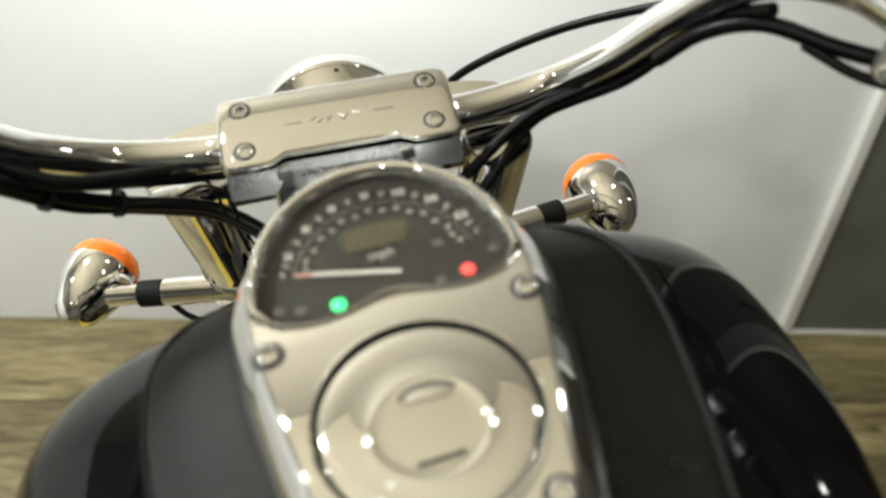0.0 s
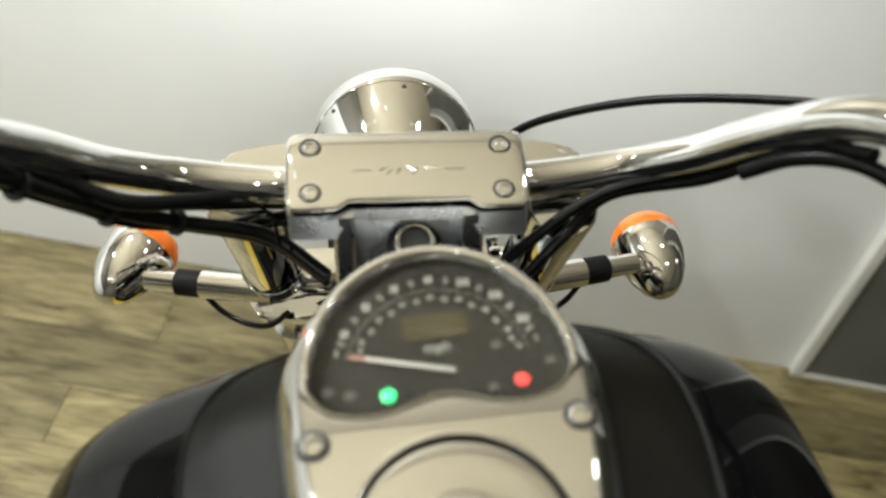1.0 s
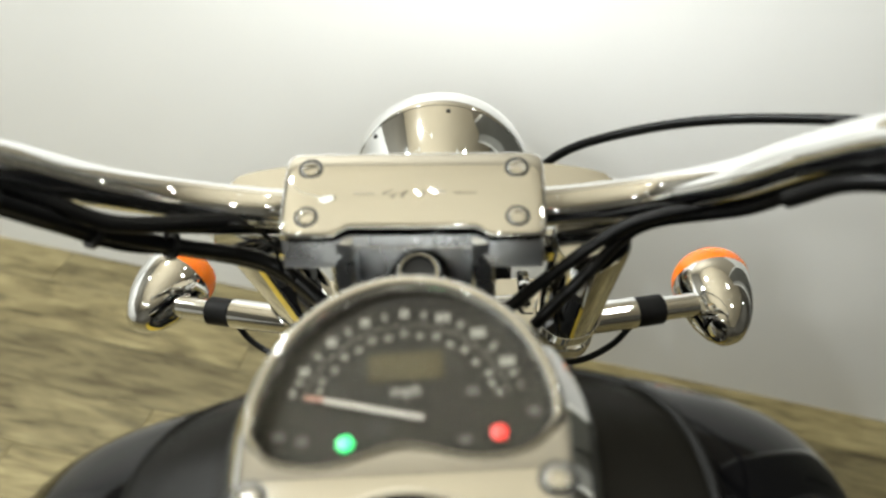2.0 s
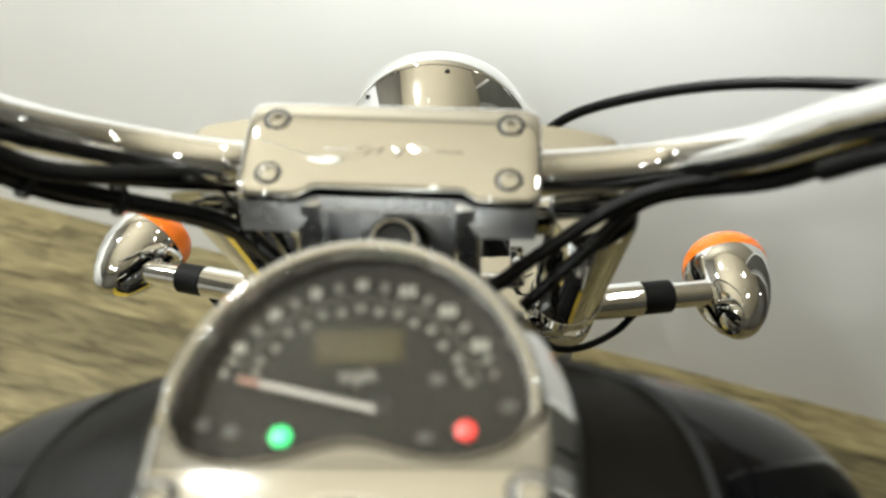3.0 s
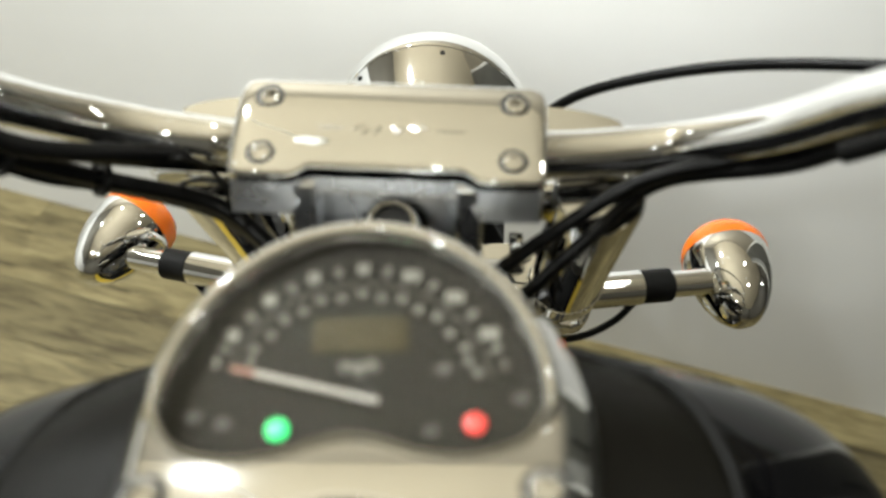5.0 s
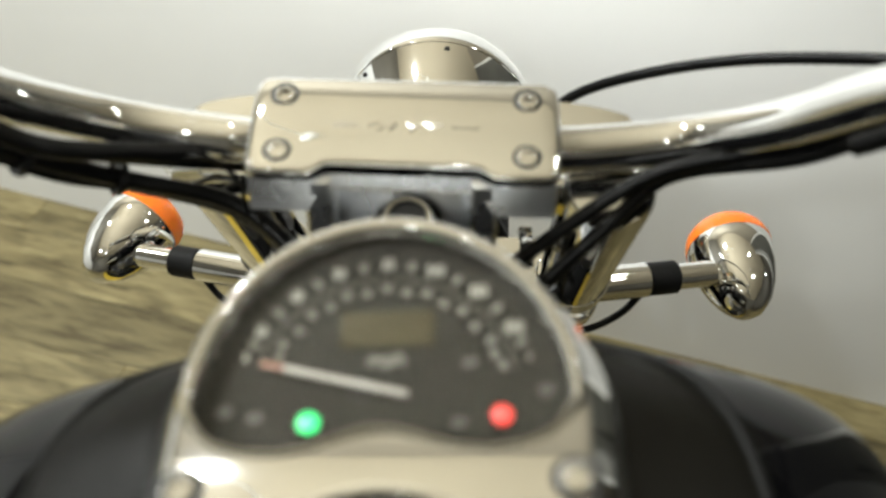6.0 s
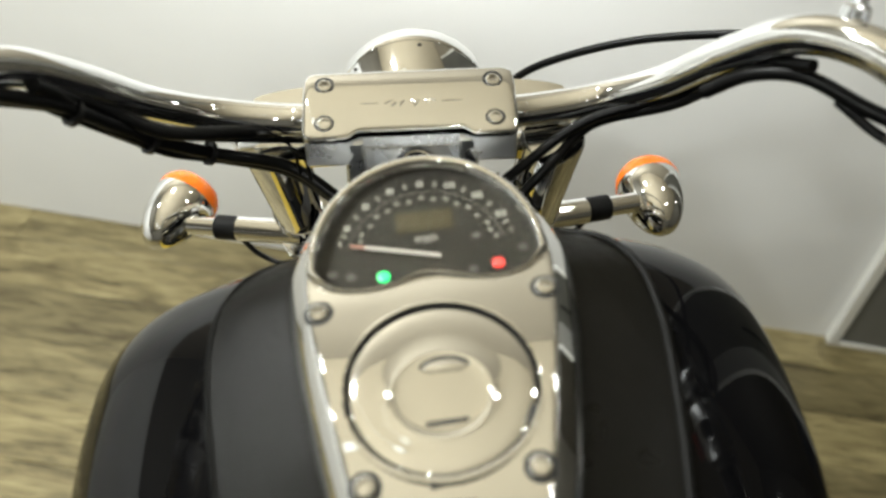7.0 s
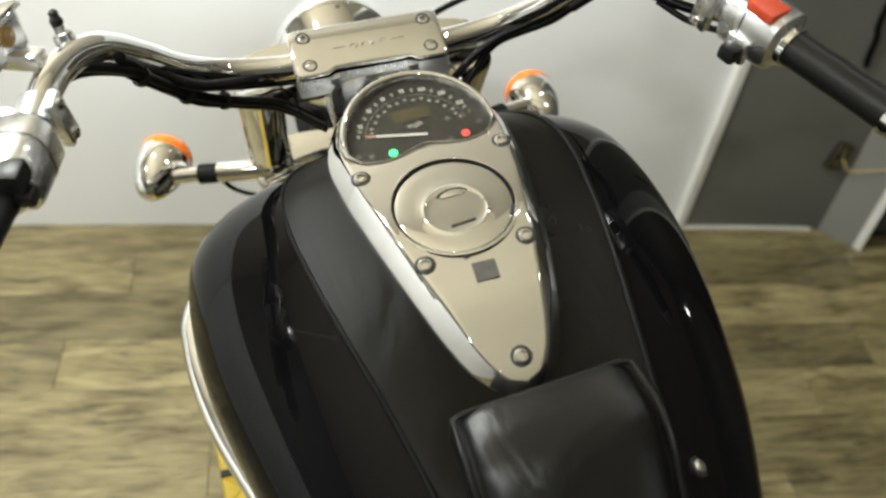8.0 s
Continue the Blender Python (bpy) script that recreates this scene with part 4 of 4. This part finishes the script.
    part("sight_glass", turned(BM(), [(0, 0.0095), (0.003, 0.0090), (0.0035, 0.001)], (0.004, 0.0365 * front, 0.030), (0, -front, 0), 20), AMBER, mc, "amber sight glass")
    boss = part("mirror_boss", turned(BM(), [(0, 0.010), (0.009, 0.009), (0.011, 0.006), (0.016, 0.005)], (-0.030, 0.006 * front, 0.008), (-0.1, 0.25 * front, 1), 16), SATIN, mc, "silver mirror mount")
    part("plug", turned(BM(), [(0, 0.0050), (0.005, 0.0062), (0.009, 0.0040), (0.012, 0.0048), (0.015, 0.002)], (-0.0316, 0.0100 * front, 0.0225), (-0.3, 0.25 * front, 1), 12), PLASTIC, boss, "black threaded plug")


build_controls(1)
build_controls(-1)


FORK_LEFT, FORK_RIGHT = Vector((-0.131, 0.025, -0.010)), Vector((0.126, -0.012, 0.010))


def build_forks():
    for shift in (FORK_LEFT, FORK_RIGHT):
        top = fork_at(-0.078) + shift
        cover = part("fork_cover", turned(BM(), [(0, 0.0265), (0.004, 0.0288), (0.178, 0.0288), (0.183, 0.0308), (0.205, 0.0308), (0.209, 0.026)], top, -AXIS, 32), CHROME, bike, "chrome upper fork cover", STEER)
        part("fork_tube", turned(BM(), [(0.20, 0.0205), (0.42, 0.0205), (0.425, 0.028), (0.63, 0.029), (0.66, 0.024)], top, -AXIS, 28), CHROME, cover)
    shape = outline([(0.0, 0.036), (0.08, 0.042), (0.12, 0.038), (0.150, 0.028), (0.158, 0.0), (0.148, -0.030), (0.12, -0.034), (0.08, -0.036), (0.0, -0.03)], 0.0, 4)
    part("lower_yoke", slab(BM(), [(p.x, p.y) for p in shape], -0.024, 0.0, 0.004), CHROME, bike, "chrome lower fork yoke", STEER @ Matrix.Translation(fork_at(-0.278)) @ pose(0, 0, 0, RAKE, 0, 0))


build_forks()
stay = part("chrome_stay", tube(BM(), [(0.036, 0.250, -0.1695), (0.058, 0.250, -0.170), (0.079, 0.250, -0.171)], 0.0058, 16), CHROME, bike, "short chrome stay beside the steering head")
part("flange", block(BM(), (0.010, 0.008, 0.030), (0.0765, 0.252, -0.158), (-42, 0, 0), 0.002), CHROME, stay)
part("stay_bolt", turned(BM(), [(0, 0.0055), (0.004, 0.0055), (0.005, 0.004), (0.005, 0.0005)], (0.0765, 0.246, -0.150), (0, -1, 0.3), 18), CHROME, stay)


def build_signal(sx):
    c = Vector((0.285, 0.398, -0.282)) if sx < 0 else Vector((0.292, 0.398, -0.297))
    off = Vector((-0.0060, 0.0128, -0.0106)) if sx < 0 else Vector((-0.0111, -0.0201, 0.0214))
    c.x *= sx
    c += off
    way = Vector((0.48, 1, 0.16) if sx < 0 else (-0.05, 1, 0.08)).normalized()
    shell = part("turn_signal", turned(BM(), [(-0.055, 0.0005), (-0.0538, 0.007), (-0.049, 0.0145), (-0.039, 0.0226), (-0.024, 0.0300), (-0.007, 0.0352), (0.010, 0.0378), (0.022, 0.0386), (0.026, 0.0372)], c, way, 44), CHROME, bike, "bullet-shaped chrome turn signal housing", STEER)
    part("signal_lens", turned(BM(), [(0.020, 0.0375), (0.021, 0.0387), (0.027, 0.0388), (0.034, 0.0370), (0.042, 0.032), (0.048, 0.021), (0.051, 0.001)], c, way, 44), LENS_ORANGE, shell, "orange turn signal lens")
    a = Vector((0.160 * sx, 0.345, -0.272)) + off
    e = Vector((0.262 * sx, 0.372, -0.280)) + off
    for name, s0, s1, r, mat, label in (("stem", -0.35, 0.42, 0.0150, CHROME, "chrome signal stem"), ("collar", 0.42, 0.68, 0.0145, GREY_RUBBER, "black rubber collar on the stem"), ("stem", 0.68, 1.02, 0.0115, CHROME, "chrome signal stem")):
        p, q = a.lerp(e, s0), a.lerp(e, s1)
        part(name, turned(BM(), [(0, r * 0.9), (0.001, r), ((q - p).length - 0.001, r), ((q - p).length, r * 0.9)], p, q - p, 24), mat, shell, label)
    # The clamp round the fork and the loop of wire under the stem.
    part("bracket", turned(BM(), [(0.0, 0.0280), (0.001, 0.0316), (0.024, 0.0316), (0.025, 0.0280)], fork_at(-0.258) + (FORK_LEFT if sx < 0 else FORK_RIGHT), AXIS, 30), CHROME, shell, "chrome clamp round the fork")
    wire = [a.lerp(e, 0.38) + Vector((0, -0.006, -0.012)), a.lerp(e, 0.22) + Vector((0, -0.014, -0.024)), a.lerp(e, -0.05) + Vector((0, -0.024, -0.028)), a.lerp(e, -0.30) + Vector((0, -0.030, -0.020)), a.lerp(e, -0.50) + Vector((0, -0.026, -0.002))]
    part("wire", tube(BM(), wire, 0.0032, 8, 6), HOSE, shell, "black signal wire loop")


build_signal(-1)
build_signal(1)


def build_headlight():
    c, way = Vector((0.003, 0.540, -0.2325)), Vector((0, 1, -0.02)).normalized()
    dome = [(-0.014 - 0.115 * (1 - u * u), max(0.0958 * u, 0.001)) for u in np.linspace(0, 1, 22)]
    bowl = part("headlight", turned(BM(), dome, c, way, 56), CHROME, bike, "round chrome headlight bowl, lamp switched on", STEER)
    part("rim", turned(BM(), [(-0.0148, 0.0950), (-0.0150, 0.0962), (-0.0136, 0.0972), (-0.0080, 0.0977), (0.002, 0.0977), (0.010, 0.0968), (0.015, 0.0950), (0.018, 0.0925), (0.019, 0.088), (0.017, 0.084), (0.013, 0.082), (0.003, 0.081)], c, way, 56, False), CHROME, bowl, "polished chrome headlight rim")
    lens = part("lens", turned(BM(), [(0.012, 0.0805), (0.026, 0.070), (0.033, 0.045), (0.036, 0.001), (0.032, 0.001), (0.029, 0.045), (0.022, 0.068), (0.009, 0.079)], c, way, 40, False), LAMP_GLASS, bowl, "clear headlight glass")
    lens.visible_shadow = False
    part("reflector", turned(BM(), [(-0.045, 0.010), (-0.03, 0.035), (-0.015, 0.055), (0.002, 0.070), (0.010, 0.078)], c, way, 40, False), CHROME, bowl, "polished reflector")
    part("bulb", turned(BM(), [(-0.045, 0.006), (-0.02, 0.008), (-0.005, 0.006), (-0.002, 0.001)], c, way, 16), BULB, bowl, "glowing bulb")
    part("mount", block(BM(), (0.05, 0.14, 0.03), (0, 0.42, -0.245), (0, 0, 0), 0.006), DARK_METAL, bowl)
    for a in (34, 88):
        part("rim_screw", turned(BM(), [(0, 0.0026), (0.0022, 0.0026)], c + Vector((0.0925 * math.cos(radians(a + 50)), -0.0190, 0.0925 * math.sin(radians(a + 50)))), (0, -1, 0), 10), GAP, bowl)


build_headlight()
beam = bpy.data.lights.new("headlight_beam", "SPOT")
beam.energy, beam.spot_size, beam.spot_blend, beam.shadow_soft_size, beam.color = 30.0, radians(160), 1.0, 0.05, (0.98, 1.0, 0.95)
lamp_place = bike.matrix_basis @ STEER @ Vector((0, 0.60, -0.222))
lamp_aim = bike.matrix_basis @ STEER @ Vector((0.20, 2.0, -1.00))
new("headlight_beam", beam).matrix_world = look(lamp_place, lamp_aim)


# ---- cables ----
def cable(points, radius, name="cable", mat=HOSE, label="black sheathed cable", seg=10):
    return part(name, tube(BM(), points, radius, seg, 8), mat, bike, label, STEER)


RUNS = [
    [(-0.322, 0.0, 0.065), (-0.296, 0.063, 0.090), (-0.252, 0.124, 0.050), (-0.221, 0.158, 0.0), (-0.196, 0.180, -0.033), (-0.164, 0.203, -0.058), (-0.108, 0.212, -0.083), (-0.062, 0.186, -0.106)],
    [(-0.252, 0.119, 0.064), (-0.229, 0.160, 0.018), (-0.192, 0.172, -0.010), (-0.150, 0.198, -0.034), (-0.115, 0.219, -0.050), (-0.086, 0.225, -0.056)],
    [(0.318, 0.0, 0.064), (0.300, 0.046, 0.078), (0.272, 0.100, 0.070), (0.252, 0.143, 0.044), (0.215, 0.190, -0.012), (0.149, 0.207, -0.041), (0.095, 0.191, -0.074), (0.062, 0.170, -0.092)],
    [(0.258, 0.118, 0.052), (0.243, 0.142, 0.038), (0.216, 0.185, -0.012), (0.157, 0.212, -0.050), (0.120, 0.190, -0.074), (0.082, 0.173, -0.105)],
]
STRANDS = [((0, 0.0, 0.002, 0.0056), (0, 0.004, -0.006, 0.0048), (2, 0.003, -0.009, 0.0030)), ((0, 0, 0, 0.0060), (1, 0.006, -0.009, 0.0046)), ((2, 0, 0, 0.0047),), ((0, 0, 0, 0.0045),)]
for run, strands in zip(RUNS, STRANDS):
    for cut, dy, dz, r in strands:
        cable([Vector(p) + Vector((0, dy + 0.0015 * math.sin(2.1 * k + dz * 300), dz + 0.0015 * math.cos(1.7 * k + dy * 200))) for k, p in enumerate(run)][cut:], r)
for run, k, u in ((0, 2, 0.35), (0, 3, 0.6), (0, 4, 0.8)):
    a, b = Vector(RUNS[run][k]), Vector(RUNS[run][k + 1])
    part("cable_tie", turned(BM(), [(-0.0018, 0.0094), (-0.0018, 0.0105), (0.0018, 0.0105), (0.0018, 0.0094)], a.lerp(b, u) + Vector((0, 0.002, -0.002)), b - a, 18), PLASTIC, bike, "black cable tie round the cables", STEER)
    part("tie_tail", block(BM(), (0.003, 0.0012, 0.016), (0, 0, 0), bevel=0.0004), PLASTIC, bike, "cut end of a cable tie", STEER @ Matrix.Translation(a.lerp(b, u) + Vector((0.002, -0.004, 0.014))) @ pose(0, 0, 0, 20, 25 * (k - 3), 0))
# The brake hose arches from behind the clamp to the right-hand control.
cable([(0.060, 0.370, -0.160), (0.097, 0.372, -0.112), (0.135, 0.352, -0.072), (0.211, 0.313, -0.029), (0.295, 0.250, 0.009), (0.345, 0.165, 0.049), (0.345, 0.085, 0.088), (0.320, 0.055, 0.095)], 0.0040, "brake_hose", HOSE, "black rubber brake hose in a wide arch")
cable([(0.222, 0.150, 0.018), (0.245, 0.130, 0.044), (0.272, 0.105, 0.056), (0.303, 0.075, 0.049), (0.330, 0.045, 0.047), (0.335, 0.012, 0.058)], 0.0054, "throttle_cable", HOSE, "black throttle cable to the right-hand control")
cable([(0.290, 0.088, 0.047), (0.312, 0.060, 0.036), (0.333, 0.032, 0.036), (0.336, 0.004, 0.052)], 0.0035, "switch_wire", HOSE, "thin black switch wire")

for pts in ([(-0.150, 0.215, -0.055), (-0.122, 0.205, -0.040), (-0.104, 0.212, -0.060), (-0.098, 0.205, -0.085)], [(-0.138, 0.222, -0.075), (-0.112, 0.208, -0.058), (-0.094, 0.206, -0.066), (-0.088, 0.200, -0.092)], [(0.118, 0.222, -0.078), (0.104, 0.208, -0.088), (0.098, 0.200, -0.100), (0.105, 0.190, -0.120)]):
    cable(pts, 0.0016, "thin_wire", HOSE, "thin black wire behind the clamp", 6)


# ---- wheels, engine and tail, mostly under the tank ----
def wheel(name, y, radius, width, label, m=None):
    z = GROUND + radius
    tyre_prof = [(-width / 2 * c, radius - 0.075 + 0.075 * s) for c, s in ((1.0, 0.0), (1.0, 0.35), (0.92, 0.65), (0.7, 0.87), (0.35, 0.98), (0.0, 1.0), (-0.35, 0.98), (-0.7, 0.87), (-0.92, 0.65), (-1.0, 0.35), (-1.0, 0.0))]
    w = part(name, turned(BM(), tyre_prof, (0, y, z), (1, 0, 0), 48, False), TYRE, bike, label, m)
    part("rim", turned(BM(), [(-width / 2 * 0.95, radius - 0.09), (-width / 2 * 0.95, radius - 0.072), (0, radius - 0.085), (width / 2 * 0.95, radius - 0.072), (width / 2 * 0.95, radius - 0.09)], (0, y, z), (1, 0, 0), 48, False), CHROME, w, "chrome wheel rim")
    part("hub", turned(BM(), [(-0.07, 0.03), (-0.05, 0.05), (0.05, 0.05), (0.07, 0.03)], (0, y, z), (1, 0, 0), 24), CAST, w)
    for k in range(5):
        a = 2 * math.pi * k / 5
        part("spoke", tube(BM(), [(0, y + 0.04 * math.cos(a), z + 0.04 * math.sin(a)), (0, y + (radius - 0.085) * math.cos(a), z + (radius - 0.085) * math.sin(a))], [0.018, 0.012], 8, 2), CAST, w)
    return w


FRONT_Y = 0.60
wheel("front_wheel", FRONT_Y, 0.335, 0.11, "front wheel with black tyre", STEER)
wheel("rear_wheel", -1.05, 0.32, 0.17, "rear wheel with black tyre")


def fender(name, y, z, radius, width, a0, a1, m=None):
    rings = []
    for a in np.linspace(radians(a0), radians(a1), 22):
        ring = []
        for k in range(13):
            u = -1 + 2 * k / 12
            r = radius - 0.05 * abs(u) ** 2.6
            ring.append((width / 2 * u, y + r * math.cos(a), z + r * math.sin(a)))
        ring += [(x * 0.96, y + (yy - y) * 0.985, z + (zz - z) * 0.985) for x, yy, zz in reversed(ring)]
        rings.append(ring)
    bm = BM()
    loft(bm, rings)
    return part(name, bm, PAINT, bike, "glossy black painted mudguard", m)


fender("front_fender", FRONT_Y, GROUND + 0.335, 0.365, 0.16, 15, 165, STEER)
fender("rear_fender", -1.05, GROUND + 0.32, 0.37, 0.23, 10, 150)
engine = part("engine", block(BM(), (0.30, 0.46, 0.26), (0, -0.16, GROUND + 0.30), bevel=0.04, segments=3), DARK_METAL, bike, "dark V-twin engine under the tank")
for yy, tilt_deg in ((0.02, -26), (-0.26, 26)):
    for k in range(7):
        part("cooling_fin", block(BM(), (0.20, 0.16, 0.012), (0, yy + (0.02 * k - 0.02) * (1 if tilt_deg < 0 else -1) * 0.5, GROUND + 0.42 + 0.026 * k), (0, 0, 0), 0.004), CAST, engine)
part("air_cleaner", turned(BM(), [(0, 0.07), (0.03, 0.07), (0.042, 0.055), (0.046, 0.001)], (0.14, -0.12, GROUND + 0.56), (1, 0, 0), 32), CHROME, bike, "chrome air cleaner cover")
part("frame_backbone", tube(BM(), [(0, 0.19, -0.16), (0, 0.0, -0.24), (0, -0.45, -0.33), (0, -0.75, -0.42), (0, -1.05, GROUND + 0.34)], 0.024, 14), PAINT, bike, "black steel frame")
for sx in (-1, 1):
    part("frame_rail", tube(BM(), [(0.03 * sx, 0.21, -0.2), (0.08 * sx, 0.28, -0.45), (0.12 * sx, 0.20, GROUND + 0.17), (0.13 * sx, -0.5, GROUND + 0.16), (0.10 * sx, -1.05, GROUND + 0.32)], 0.016, 12), PAINT, bike)
part("steering_head", turned(BM(), [(0, 0.024), (0.18, 0.024)], (0, 0.19 + 0.055, -0.095), -AXIS, 24), PAINT, bike)
# Unseen radiator-like block, added to hide the yellow platform from the fork chrome.
radiator = part("radiator", block(BM(), (0.170, 0.035, 0.36), (-0.015, 0.262, -0.46), (-6, 0, 0), 0.006), DARK_METAL, bike, "unseen dark finned block between the frame tubes, added to darken fork reflections")
for k in range(17):
    part("blocker_fin", block(BM(), (0.150, 0.003, 0.006), (-0.015, 0.2815 + 0.0020 * (k - 8), -0.46 + 0.019 * (k - 8)), (-6, 0, 0)), PLASTIC, radiator)
part("exhaust", tube(BM(), [(0.12, 0.06, GROUND + 0.42), (0.17, 0.10, GROUND + 0.28), (0.18, -0.10, GROUND + 0.2), (0.19, -0.6, GROUND + 0.2), (0.19, -1.25, GROUND + 0.25)], [0.022, 0.022, 0.024, 0.042, 0.045], 18), CHROME, bike, "chrome exhaust pipe")
part("side_stand", tube(BM(), [(-0.12, -0.10, GROUND + 0.17), (-0.2, -0.06, GROUND + 0.08), (-0.27, -0.02, GROUND - 0.031)], 0.011, 10), DARK_METAL, bike, "lowered side stand")

# ---- outlet and cords on the grey wall ----
outlet = tagged(new("wall_outlet"), "open dark outlet box with brass frame on the grey wall", "outlet")
outlet.matrix_basis = pose(1.783, 1.850, 0.342, 0, 9, 0)
part("box", block(BM(), (0.058, 0.022, 0.104), (0, -0.004, 0), bevel=0.003), GAP, outlet, "dark open box")
for fx, fz, fw, fh in ((0, 0.050, 0.062, 0.005), (0, -0.050, 0.062, 0.005), (-0.0285, 0, 0.005, 0.096), (0.0285, 0, 0.005, 0.096)):
    part("frame", block(BM(), (fw, 0.006, fh), (fx, -0.017, fz), bevel=0.001), BRASS, outlet, "dull brass frame edge")
for z in (-0.024, 0.024):
    part("socket", turned(BM(), [(0, 0.0165), (0.004, 0.0155), (0.004, 0.001)], (0, -0.014, z), (0, -1, 0), 18), BRASS, outlet, "dull brass socket face")
cord = tagged(new("yellow_cord", mesh_of("yellow_cord", tube(BM(), [(1.79, 1.835, 0.345), (1.805, 1.81, 0.315), (1.84, 1.80, 0.310), (1.885, 1.775, 0.335), (1.935, 1.735, 0.37)], 0.0024, 8, 6), YELLOW_CORD)), "thin yellow cord hanging from the wall outlet", "cord")
tagged(new("black_cable", mesh_of("black_cable", tube(BM(), [(1.715, 1.847, 0.690), (1.706, 1.845, 0.72), (1.700, 1.845, 0.79), (1.682, 1.845, 0.90), (1.690, 1.848, 1.5)], 0.010, 8, 6), HOSE)), "thin black cable hanging down the grey wall", "cable")

# ---- dark cabinet beyond the end of the grey wall ----
cabinet = tagged(new("cabinet"), "dark blue-black low cabinet standing beyond the grey wall", "cabinet")
cabinet.matrix_basis = pose(2.30, 2.0, 0)
part("body", block(BM(), (0.60, 0.42, 0.80), (0, 0, 0.44), bevel=0.006), BLUE_DARK, cabinet)
part("plinth", block(BM(), (0.56, 0.38, 0.04), (0, 0.01, 0.02)), GAP, cabinet)
for px in (-0.15, 0.15):
    leaf = part("door", block(BM(), (0.292, 0.018, 0.76), (px, -0.2195, 0.45), bevel=0.003), BLUE_DARK, cabinet)
    part("handle", block(BM(), (0.012, 0.018, 0.12), (px * 0.25, -0.237, 0.55), bevel=0.003), DARK_METAL, leaf)

# ---- floor planks ----
floor = tagged(new("floor"), "grey-brown wood-look vinyl plank floor", "floor", kind="structure")
PLANK_W, PLANK_L = 0.178, 1.22


def plank_mesh(length):
    bm = BM()
    c = 0.0016
    w, l = PLANK_W - 0.0012, length - 0.0012
    low = [bm.verts.new((x * l / 2, y * w / 2, -0.007)) for x, y in ((-1, -1), (1, -1), (1, 1), (-1, 1))]
    mid = [bm.verts.new((x * l / 2, y * w / 2, -0.0012)) for x, y in ((-1, -1), (1, -1), (1, 1), (-1, 1))]
    top = [bm.verts.new((x * (l / 2 - c), y * (w / 2 - c), 0.0)) for x, y in ((-1, -1), (1, -1), (1, 1), (-1, 1))]
    for a, b in ((low, mid), (mid, top)):
        for k in range(4):
            bm.faces.new((a[k], a[(k + 1) % 4], b[(k + 1) % 4], b[k]))
    bm.faces.new(top)
    return mesh_of("plank", bm, WOOD, False)


LENGTHS = {}


def plank_of(length):
    key = round(length, 3)
    if key not in LENGTHS:
        LENGTHS[key] = plank_mesh(key)
    return LENGTHS[key]


row, y = 0, WALL_Y + 0.40
while y > Y0 - 0.1:
    x = X0 - 0.2 - (0.0, 0.53, 0.21, 0.80, 0.37, 0.95)[row % 6]
    while x < X1 + 0.2:
        a, b = max(x, X0 - 0.06), min(x + PLANK_L, X1 + 0.06)
        if b - a > 0.03:
            ob = new("plank", plank_of(b - a))
            ob.parent = floor
            ob.matrix_basis = pose((a + b) / 2, y - PLANK_W / 2, 0)
        x += PLANK_L
    y -= PLANK_W
    row += 1
